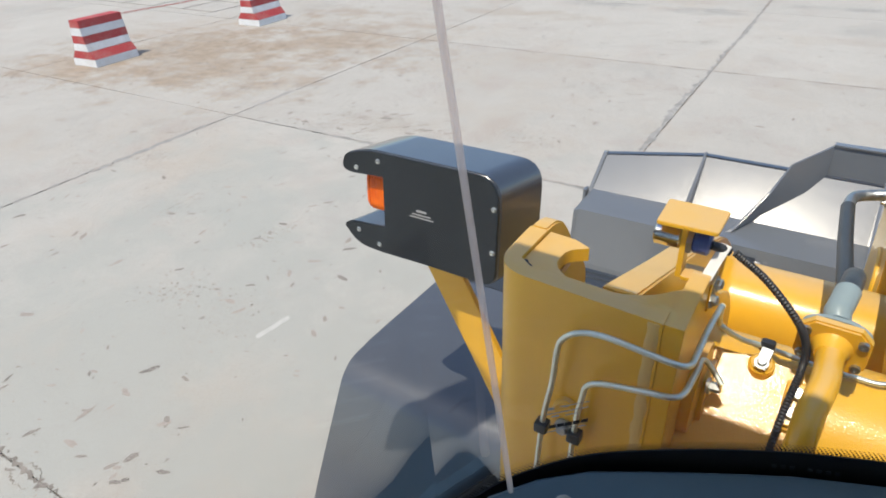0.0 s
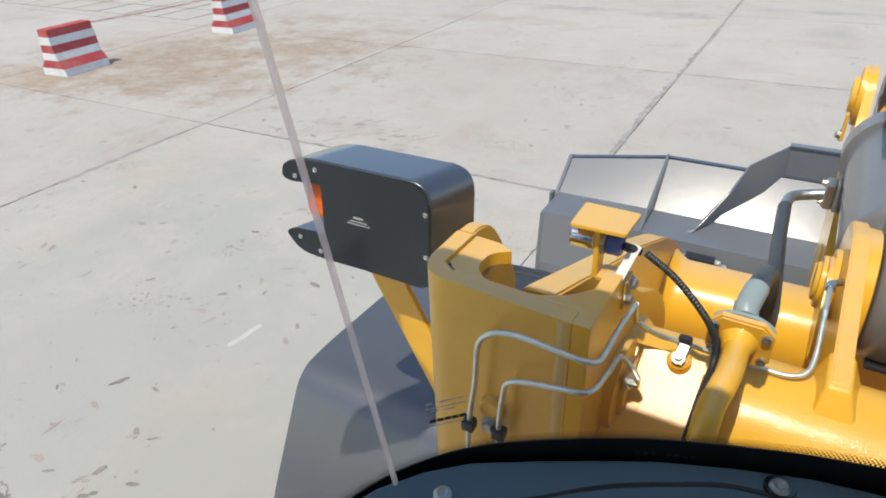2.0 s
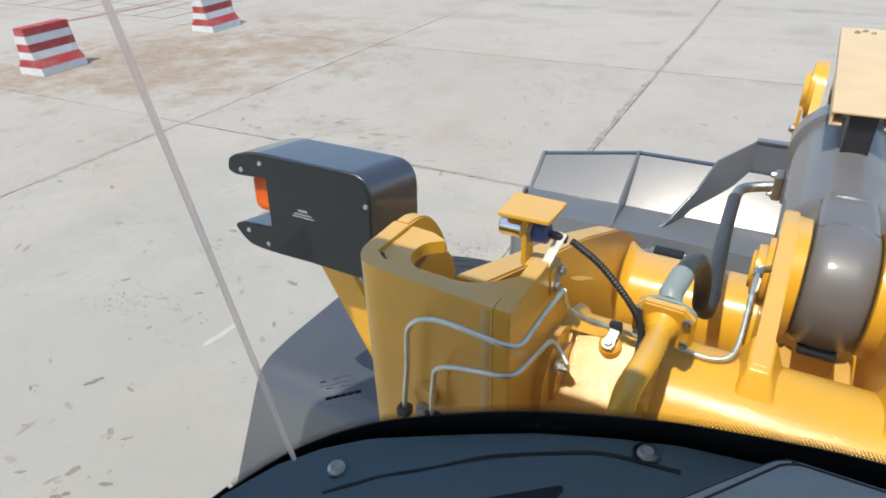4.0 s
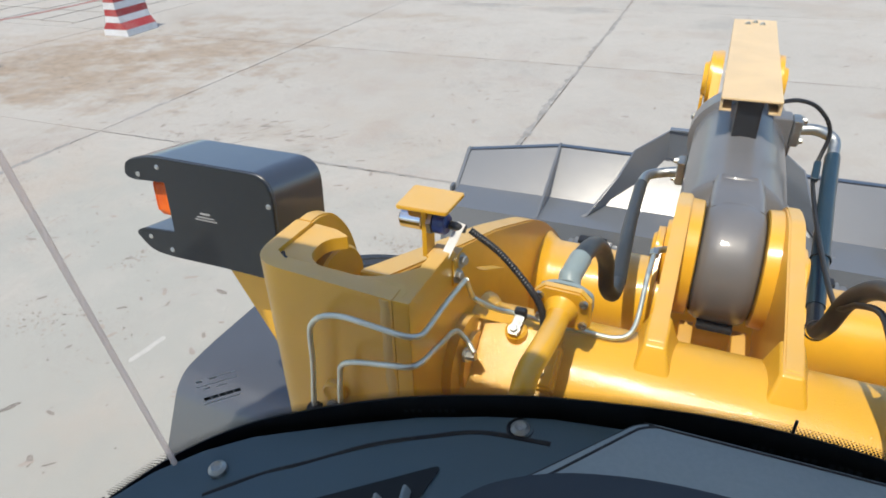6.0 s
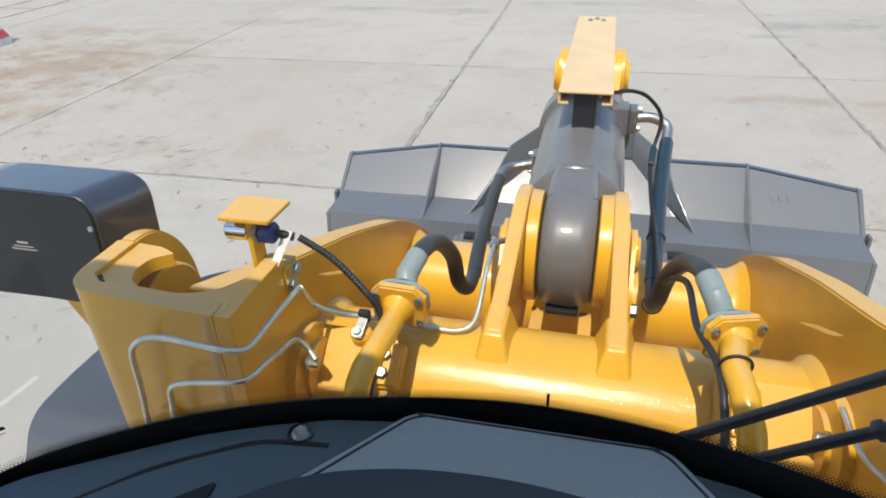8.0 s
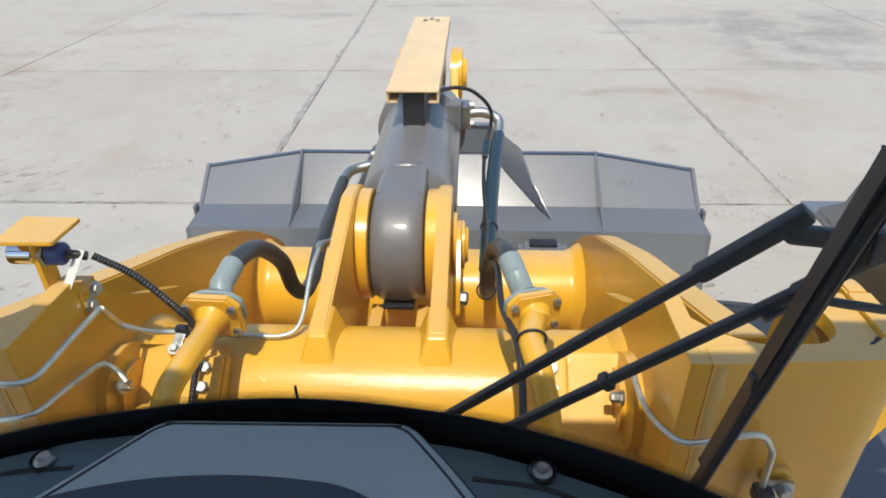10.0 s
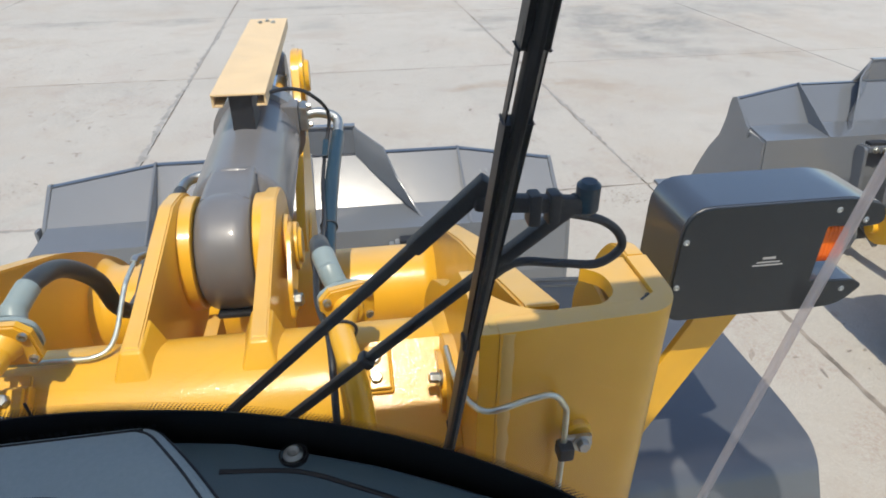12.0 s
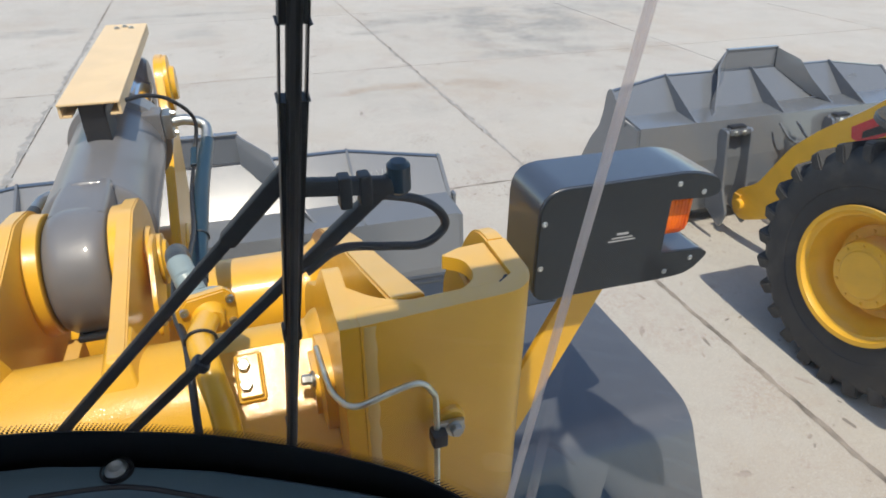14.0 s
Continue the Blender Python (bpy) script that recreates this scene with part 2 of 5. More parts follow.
def concrete_material(name, tint):
    m = Mat(name, (0.5, 0.47, 0.43), 0.85)
    m.coords(world_space=True)
    broad = m.ramp(m.noise(0.22, 5.0, 0.6), 0.3, 0.72)
    mid = m.ramp(m.noise(1.4, 9.0, 0.74), 0.38, 0.70)
    fine = m.ramp(m.noise(18.0, 5.0, 0.7), 0.3, 0.7)
    c = m.mix(broad, tuple(0.49 * v for v in tint), tuple(0.41 * v for v in tint))
    c = m.mix(m.ramp(mid, 0.0, 1.0, 0.0, 0.50), c, (0.365, 0.340, 0.302))
    c = m.mix(m.ramp(fine, 0.0, 1.0, 0.0, 0.36), c, (0.56, 0.54, 0.51))
    sand = m.ramp(m.noise(130.0, 4.0, 0.8), 0.35, 0.65, 0.50, 0.0)
    c = m.mix(sand, c, (0.30, 0.285, 0.255))
    shell = m.ramp(m.noise(85.0, 3.0, 0.7), 0.56, 0.66, 0.0, 0.60)
    c = m.mix(shell, c, (0.72, 0.71, 0.68))
    pits = m.ramp(m.noise(48.0, 3.0, 0.6), 0.62, 0.71, 0.0, 0.55)
    c = m.mix(pits, c, (0.26, 0.235, 0.205))
    # rusty and grey stains
    rust = m.ramp(m.noise(0.33, 8.0, 0.72), 0.50, 0.70, 0.0, 0.50)
    c = m.mix(rust, c, (0.375, 0.305, 0.235))
    dark = m.ramp(m.noise(0.55, 9.0, 0.76, (1.0, 0.6, 1.0), 0.3), 0.54, 0.74, 0.0, 0.50)
    c = m.mix(dark, c, (0.27, 0.265, 0.25))
    # worn pinkish patches of open grain
    worn = m.ramp(m.noise(1.1, 6.0, 0.68), 0.53, 0.60)
    grain = m.ramp(m.noise(34.0, 4.0, 0.75), 0.47, 0.60)
    both = m.node("Math")
    both.operation = "MULTIPLY"
    m.link(worn, both.inputs[0])
    m.link(grain, both.inputs[1])
    c = m.mix(m.ramp(both.outputs["Value"], 0.0, 1.0, 0.0, 0.60), c, (0.345, 0.275, 0.240))
    # broad spills and dirt, each at its own place
    bend = m.node("TexNoise", Scale=1.3, Detail=6.0, Roughness=0.68)
    m.link(m.co, bend.inputs["Vector"])
    mottle = m.ramp(m.noise(5.5, 8.0, 0.8), 0.40, 0.62)
    for cx, cy, rx, ry, tone, much in STAINS:
        if tone != GREEN:
            tone = m.mix(mottle, tuple(1.22 * v for v in tone), tuple(0.80 * v for v in tone))
        off = m.node("VectorMath")
        off.operation = "SUBTRACT"
        off.inputs[1].default_value = (cx, cy, 0)
        m.link(m.co, off.inputs[0])
        size = m.node("VectorMath")
        size.operation = "MULTIPLY"
        size.inputs[1].default_value = (1 / rx, 1 / ry, 0)
        m.link(off.outputs["Vector"], size.inputs[0])
        far = m.node("VectorMath")
        far.operation = "LENGTH"
        m.link(size.outputs["Vector"], far.inputs[0])
        edge = m.node("Math")
        edge.operation = "MULTIPLY_ADD"
        edge.inputs[1].default_value = 3.6
        m.link(bend.outputs["Fac"], edge.inputs[0])
        m.link(far.outputs["Value"], edge.inputs[2])
        c = m.mix(m.ramp(edge.outputs["Value"], 1.95, 2.80, much, 0.0), c, tone)
    rnd = m.ramp(m.random(), 0.0, 1.0, 0.97, 1.03)
    val = m.node("HueSaturation")
    m.link(rnd, val.inputs["Value"])
    m.link(c, val.inputs["Color"])
    m.color(val.outputs["Color"])
    m.bump(m.noise(60.0, 5.0, 0.75), 0.40, 0.004)
    m.bump(m.noise(4.0, 5.0, 0.6), 0.2, 0.02)
    return m.m


M_CONCRETE = concrete_material("weathered_concrete", (1.0, 0.946, 0.848))


def gouge_material():
    m = Mat("open_grain", (0.25, 0.23, 0.21), 0.95)
    m.coords(world_space=True)
    tone = m.node("NewGeometry").outputs["Random Per Island"]
    c = m.mix(tone, (0.175, 0.160, 0.142), (0.37, 0.325, 0.285))
    c = m.mix(m.ramp(m.noise(75.0, 5.0, 0.8), 0.50, 0.66), c, (0.42, 0.385, 0.345))
    m.color(c)
    m.bump(m.noise(90.0, 4.0, 0.7), 0.5, 0.006)
    return m.m


M_GOUGE = gouge_material()


def joint_material():
    m = Mat("joint_filler", (0.16, 0.14, 0.12), 0.95)
    m.coords(world_space=True)
    m.color(m.mix(m.ramp(m.noise(3.5, 5.0), 0.35, 0.65), (0.13, 0.115, 0.10), (0.36, 0.32, 0.28)))
    m.bump(m.noise(70.0, 4.0), 0.5, 0.01)
    return m.m


M_JOINT = joint_material()


def patch_material():
    m = Mat("grey_mortar", (0.33, 0.32, 0.30), 0.9)
    m.coords(world_space=True)
    c = m.mix(m.ramp(m.noise(6.0, 5.0), 0.35, 0.65), (0.35, 0.343, 0.325), (0.255, 0.247, 0.23))
    c = m.mix(m.ramp(m.noise(22.0, 4.0), 0.60, 0.66, 0.0, 0.7), c, (0.14, 0.125, 0.11))
    m.color(c)
    m.bump(m.noise(50.0, 4.0), 0.4, 0.008)
    return m.m


M_PATCH = patch_material()


# ---- mesh helpers ----
def face_weighted(bm, angle):
    """Corner normals that follow the large faces, so that bevelled plates stay flat up to their rounded edges."""
    limit = math.cos(radians(angle))
    out = []
    for f in bm.faces:
        fn = f.normal
        for c in f.loops:
            n = Vector((0, 0, 0))
            for g in c.vert.link_faces:
                if g is f or g.normal.dot(fn) > limit:
                    n += g.normal * g.calc_area()
            out.append(n.normalized() if n.length > 0 else fn.copy())
    return out


def part(name, bm, material, parent, label="", smooth=35):
    me = bpy.data.meshes.new(name)
    bm.normal_update()
    normals = face_weighted(bm, smooth) if smooth else None
    bm.to_mesh(me)
    bm.free()
    me.materials.append(material)
    if smooth:
        me.shade_smooth()
        me.set_sharp_from_angle(angle=radians(smooth))
        me.normals_split_custom_set(normals)
    ob = new(name, me)
    ob.parent = parent
    if label:
        tagged(ob, label)
    return ob


def merge(bm, other):
    me = bpy.data.meshes.new("tmp")
    other.to_mesh(me)
    other.free()
    bm.from_mesh(me)
    bpy.data.meshes.remove(me)
    return bm


def bevelled(bm, width, segments=2, angle=30):
    edges = [e for e in bm.edges if len(e.link_faces) == 2 and e.calc_face_angle(0) > radians(angle)]
    if width > 0:
        bmesh.ops.bevel(bm, geom=edges, offset=width, segments=segments, affect="EDGES", profile=0.5, clamp_overlap=True)
    return bm


def box(lo, hi, bevel=0.003, m=None):
    bm = bmesh.new()
    bmesh.ops.create_cube(bm, size=1)
    lo, hi = Vector(lo), Vector(hi)
    for v in bm.verts:
        v.co = Vector(((lo[i] + hi[i]) / 2 + v.co[i] * (hi[i] - lo[i])) for i in range(3))
    bevelled(bm, bevel)
    if m:
        bm.transform(m)
    return bm


def slab_between(p0, p1, width, thick, up=(0, 0, 1), bevel=0.003):
    """A flat bar from p0 to p1; width across, thick along up."""
    p0, p1 = Vector(p0), Vector(p1)
    d = (p1 - p0)
    y = d.normalized()
    x = y.cross(Vector(up)).normalized()
    z = x.cross(y)
    bm = box((-width / 2, 0, -thick / 2), (width / 2, d.length, thick / 2), bevel)
    m = Matrix((x, y, z)).transposed().to_4x4()
    m.translation = p0
    bm.transform(m)
    return bm


def lathe(p0, p1, profile, seg=32):
    """A turned solid round the line from p0 to p1; profile: (distance along, radius)."""
    p0, p1 = Vector(p0), Vector(p1)
    d = (p1 - p0).normalized()
    a = d.orthogonal().normalized()
    b = d.cross(a)
    bm = bmesh.new()
    rings = []
    for s, r in profile:
        c = p0 + d * s
        if r <= 1e-6:
            rings.append([bm.verts.new(c)])
        else:
            rings.append([bm.verts.new(c + (a * math.cos(k * math.tau / seg) + b * math.sin(k * math.tau / seg)) * r) for k in range(seg)])
    for u, v in zip(rings, rings[1:]):
        for k in range(seg):
            q = [u[k % len(u)], u[(k + 1) % len(u)], v[(k + 1) % len(v)], v[k % len(v)]]
            q = [w for i, w in enumerate(q) if w not in q[:i]]
            if len(q) > 2:
                bm.faces.new(q)
    for ring, turn in ((rings[0], True), (rings[-1], False)):
        if len(ring) > 2:
            bm.faces.new(ring[::-1] if turn else ring)
    bmesh.ops.recalc_face_normals(bm, faces=bm.faces)
    return bm


def rod(p0, p1, r, bevel=0.0, seg=24):
    n = (Vector(p1) - Vector(p0)).length
    b = min(bevel, n / 3, r * 0.8)
    pr = [(0, r - b), (b, r), (n - b, r), (n, r - b)] if b else [(0, r), (n, r)]
    return lathe(p0, p1, pr, seg)


def curve_points(pts, steps=8):
    """A smooth line through the points."""
    p = [Vector(q) for q in pts]
    p = [2 * p[0] - p[1]] + p + [2 * p[-1] - p[-2]]
    out = []
    for i in range(1, len(p) - 2):
        a, b, c, d = p[i - 1:i + 3]
        for k in range(steps):
            t = k / steps
            out.append(0.5 * (2 * b + (c - a) * t + (2 * a - 5 * b + 4 * c - d) * t * t + (3 * b - a - 3 * c + d) * t ** 3))
    out.append(p[-2])
    return out


def sweep(pts, r, steps=8, seg=14, ridge=0.0, pitch=2):
    """A round line through the points; ridge: corrugation height."""
    line = curve_points(pts, steps)
    bm = bmesh.new()
    prev_d = (line[1] - line[0]).normalized()
    n = prev_d.orthogonal().normalized()
    rings = []
    for i, c in enumerate(line):
        d = (line[min(i + 1, len(line) - 1)] - line[max(i - 1, 0)]).normalized()
        n = (prev_d.rotation_difference(d) @ n)
        n = (n - d * n.dot(d)).normalized()
        b = d.cross(n)
        prev_d = d
        rr = r + (ridge if i % pitch == 0 else 0.0)
        rings.append([bm.verts.new(c + (n * math.cos(k * math.tau / seg) + b * math.sin(k * math.tau / seg)) * rr) for k in range(seg)])
    for u, v in zip(rings, rings[1:]):
        for k in range(seg):
            bm.faces.new((u[k], u[(k + 1) % seg], v[(k + 1) % seg], v[k]))
    bm.faces.new(rings[0][::-1])
    bm.faces.new(rings[-1])
    return bm


def extrude(outline, axis, a, b, bevel=0.003, segments=2):
    """A plate: an outline in the two other axes, in their order, from a to b along axis."""
    i = "xyz".index(axis)
    o = [k for k in range(3) if k != i]
    bm = bmesh.new()

    def vert(q, w):
        v = [0, 0, 0]
        v[i], v[o[0]], v[o[1]] = w, q[0], q[1]
        return bm.verts.new(v)

    lo = [vert(q, a) for q in outline]
    hi = [vert(q, b) for q in outline]
    bm.faces.new(lo)
    bm.faces.new(hi[::-1])
    for k in range(len(lo)):
        j = (k + 1) % len(lo)
        bm.faces.new((lo[k], hi[k], hi[j], lo[j]))
    bmesh.ops.recalc_face_normals(bm, faces=bm.faces)
    if bevel:
        rim = [e for e in bm.edges if len(e.link_faces) == 2 and e.calc_face_angle(0) > radians(50)]
        bmesh.ops.bevel(bm, geom=rim, offset=bevel, segments=segments, affect="EDGES", clamp_overlap=True)
    return bm


def rounded(outline, r, n=5):
    """Round the corners of an outline; r: one radius, or one for each corner."""
    out = []
    k = len(outline)
    for i in range(k):
        p, q, s = Vector(outline[i - 1]), Vector(outline[i]), Vector(outline[(i + 1) % k])
        rr = r[i] if isinstance(r, (list, tuple)) else r
        u, w = (p - q), (s - q)
        c = min(rr, u.length * 0.49, w.length * 0.49)
        if c < 1e-5:
            out.append(tuple(q))
            continue
        a, b = q + u.normalized() * c, q + w.normalized() * c
        for j in range(n + 1):
            t = j / n
            out.append(tuple(a * (1 - t) ** 2 + q * 2 * t * (1 - t) + b * t * t))
    return out


def mirror(outline, s):
    return [(s * q[0], *q[1:]) for q in outline]


def bolt(p, d, r=0.012, h=0.010, washer=True):
    """A hexagon bolt head on a washer, at p, standing along d."""
    p, d = Vector(p), Vector(d).normalized()
    bm = bmesh.new()
    if washer:
        merge(bm, lathe(p - d * 0.002, p + d, [(0, r * 1.5), (0.0045, r * 1.5)], 18))
    merge(bm, lathe(p, p + d, [(0, r), (h * 0.85, r), (h, r * 0.82)], 6))
    return bm


def screw_head(p, d, r=0.006):
    p, d = Vector(p), Vector(d).normalized()
    return lathe(p - d * 0.001, p + d, [(0, r), (r * 0.35, r * 0.9), (r * 0.55, r * 0.5), (r * 0.3, r * 0.25), (r * 0.3, 0)], 14)

# ---- ground ----
ground_mesh = bmesh.new()
bmesh.ops.create_grid(ground_mesh, x_segments=24, y_segments=24, size=600)
ground = part("ground", ground_mesh, M_JOINT, None)
tagged(ground, "dry earth and joint filler under the concrete yard", "ground", kind="structure")
ground.location.z = -0.012


# ---- the loader ----
def root(name, label, category, m, group=""):
    e = new(name)
    e.empty_display_size = 0.2
    e.matrix_world = m
    return tagged(e, label, category, group)


LOADER_POSE = pose(0, 1.5, 0, 0, 0, -1.1) @ pose(0, -1.5, 0)
loader = root("wheel_loader", "yellow wheel loader with charcoal bucket, seen from its cab", "wheel loader", LOADER_POSE, "parked wheel loaders")


def tower(s):
    """The box that carries one lift arm: rear plate, side plates, notched top plate and pivot boss."""
    corner = rounded([(0.4228, 1.353), (0.668, 1.370), (0.672, 1.52)], [0, 0.055, 0], 8)
    notch = rounded([(0.640, 1.508), (0.598, 1.504), (0.568, 1.490), (0.597, 1.470), (0.597, 1.424), (0.567, 1.399), (0.500, 1.396), (0.455, 1.414), (0.4205, 1.454)], [0, 0, 0.004, 0.02, 0.025, 0.025, 0.03, 0.03, 0], 5)
    plan = [(0.4205, 1.3822), (0.436, 1.383), (0.620, 1.3952), (0.6412, 1.4112)] + notch
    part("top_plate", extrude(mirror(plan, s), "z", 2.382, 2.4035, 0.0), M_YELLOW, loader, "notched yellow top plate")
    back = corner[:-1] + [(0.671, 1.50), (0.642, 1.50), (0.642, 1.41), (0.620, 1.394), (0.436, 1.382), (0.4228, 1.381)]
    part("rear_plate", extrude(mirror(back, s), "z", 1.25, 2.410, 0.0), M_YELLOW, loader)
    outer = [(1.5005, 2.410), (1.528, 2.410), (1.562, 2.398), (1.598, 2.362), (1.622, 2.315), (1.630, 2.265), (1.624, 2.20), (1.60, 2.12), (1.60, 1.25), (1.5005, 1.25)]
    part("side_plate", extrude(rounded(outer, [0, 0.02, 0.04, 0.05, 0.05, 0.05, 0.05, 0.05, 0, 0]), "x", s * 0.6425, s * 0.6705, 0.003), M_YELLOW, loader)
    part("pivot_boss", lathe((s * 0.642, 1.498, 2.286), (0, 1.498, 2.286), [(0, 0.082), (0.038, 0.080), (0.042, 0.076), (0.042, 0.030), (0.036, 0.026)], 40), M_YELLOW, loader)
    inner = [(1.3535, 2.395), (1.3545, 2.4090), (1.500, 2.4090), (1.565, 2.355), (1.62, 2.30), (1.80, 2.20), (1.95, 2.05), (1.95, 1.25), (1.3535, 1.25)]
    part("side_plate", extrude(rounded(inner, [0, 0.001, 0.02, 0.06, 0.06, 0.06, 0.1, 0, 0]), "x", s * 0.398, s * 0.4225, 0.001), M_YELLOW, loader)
    # broad weld down the joint of rear plate and inner side plate, and along the seam of the top plate
    zs = [2.408 - 0.010 * k for k in range(70)]
    for x, y, r in ((0.4330, 1.3738, 0.0215),):
        bead = [(s * (x + 0.0020 * noise.noise((z * 31, x * 90, 1.3))), y + 0.0010 * noise.noise((z * 47, x * 60, 4.1)), z) for z in zs]
        part("weld_seam", sweep(bead, r, 1, 40), M_WELD, loader, "rough pale weld under worn paint")
    seam = [(s * (0.43 + 0.018 * k), 1.3835 + 0.00118 * k + 0.0008 * noise.noise((k * 1.7, 3.1, 0.4)), 2.4035) for k in range(11)]
    part("weld_seam", sweep(seam, 0.0062, 3, 10), M_YELLOW, loader)
    # black sliver laid on the plate, for the dark inside the corner slot
    part("corner_slot_shade", extrude(mirror(rounded([(0.622, 1.3965), (0.632, 1.4010), (0.6395, 1.410), (0.6395, 1.417), (0.6345, 1.416), (0.6290, 1.4085), (0.6215, 1.4040)], 0.002, 2), s), "z", 2.398, 2.4044, 0), M_BLACK, loader)


def lift_arm(s):
    prof = [(1.455, 2.16), (1.455, 2.372), (1.75, 2.262), (1.96, 2.188), (2.27, 2.055), (2.42, 1.970), (2.60, 1.840), (2.76, 1.66), (2.95, 1.475), (3.06, 1.39),
            (3.25, 1.23), (3.45, 1.02), (3.54, 0.86), (3.68, 0.60), (3.87, 0.47), (3.92, 0.36), (3.87, 0.25), (3.75, 0.215), (3.49, 0.35), (3.2, 0.66), (2.9, 1.02), (2.55, 1.40), (2.3, 1.58), (2.0, 1.78), (1.6, 2.05)]
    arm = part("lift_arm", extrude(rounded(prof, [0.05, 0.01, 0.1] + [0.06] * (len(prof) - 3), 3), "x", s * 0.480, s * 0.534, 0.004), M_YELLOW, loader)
    decal = [(2.58, 1.63), (2.82, 1.49), (3.00, 1.345), (2.975, 1.272), (2.90, 1.255), (2.55, 1.50)]
    part("arm_pin", rod((s * 0.445, 3.80, 0.35), (s * 0.575, 3.80, 0.35), 0.048, 0.006, 32), M_YELLOW, arm)
    part("pin_keeper", box((min(s * 0.5345, s * 0.552), 3.805, 0.36), (max(s * 0.5345, s * 0.552), 3.885, 0.43), 0.004), M_YELLOW, arm)
    part("decal", extrude(decal, "x", s * 0.5345, s * 0.5360, 0), M_DECAL_RED, arm, "red decal panel")
    part("decal", extrude([(2.60, 1.555), (2.80, 1.425), (2.905, 1.345), (2.895, 1.295), (2.57, 1.50)], "x", s * 0.5362, s * 0.5372, 0), M_BLACK, arm, "black decal panel")


for s in (-1, 1):
    tower(s)
    lift_arm(s)

# frame cross tube under the windscreen, and the cross tube between the arms
TUBE_Y, TUBE_Z, TUBE_R = 1.608, 2.110, 0.115
part("cross_tube", lathe((-0.40, TUBE_Y, TUBE_Z), (0.40, TUBE_Y, TUBE_Z), [(0, TUBE_R + 0.016), (0.010, TUBE_R + 0.013), (0.022, TUBE_R + 0.001), (0.026, TUBE_R), (0.774, TUBE_R), (0.778, TUBE_R + 0.001), (0.790, TUBE_R + 0.013), (0.80, TUBE_R + 0.016)], 72), M_PEBBLE, loader)
BOOM_Y, BOOM_Z, BOOM_R = 2.42, 1.768, 0.128
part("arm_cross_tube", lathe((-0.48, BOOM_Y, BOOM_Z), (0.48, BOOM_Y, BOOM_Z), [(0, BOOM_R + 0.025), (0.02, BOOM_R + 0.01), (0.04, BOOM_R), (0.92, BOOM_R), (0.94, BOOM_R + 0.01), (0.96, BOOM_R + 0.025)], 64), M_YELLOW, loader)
for s in (-1, 1):
    # flat doubler over each end of the tube, its top corner cut off
    n, along_plate = Vector((0, -0.617, 0.787)), Vector((0, 0.787, 0.617))
    foot = Vector((0, TUBE_Y, TUBE_Z)) + n * (TUBE_R - 0.004)
    plate = extrude(rounded([(0.236, -0.125), (0.398, -0.125), (0.398, 0.030), (0.385, 0.052), (0.236, 0.052)], [0, 0, 0.01, 0.01, 0.006], 3), "z", 0.0, 0.010, 0.002)
    plate.transform(Matrix.Translation(foot) @ Matrix((Vector((s, 0, 0)), along_plate, n)).transposed().to_4x4())
    bmesh.ops.recalc_face_normals(plate, faces=plate.faces)
    part("doubler_plate", plate, M_PEBBLE, loader, "flat yellow doubler plate with pebbled paint")
    part("pivot_cap", lathe((s * 0.40, 1.522, 2.188), (0, 1.522, 2.188), [(0, 0.075), (0.018, 0.075), (0.022, 0.05), (0.03, 0.05)], 32), M_YELLOW, loader)
    part("cap_bolt", bolt((s * 0.368, 1.482, 2.232), (-s, -0.1, 0.2), 0.008, 0.016), M_ZINC, loader)

# ---- tilt cylinder with its brackets, rod, guard and rocker ----
PIN_Y, PIN_Z = 1.975, 2.195
AX = Vector((0, 3.15 - PIN_Y, 2.235 - PIN_Z)).normalized()


def along(d, x=0.0, up=0.0):
    p = Vector((x, PIN_Y, PIN_Z)) + AX * d
    return p + Vector((0, -AX.z, AX.y)) * up


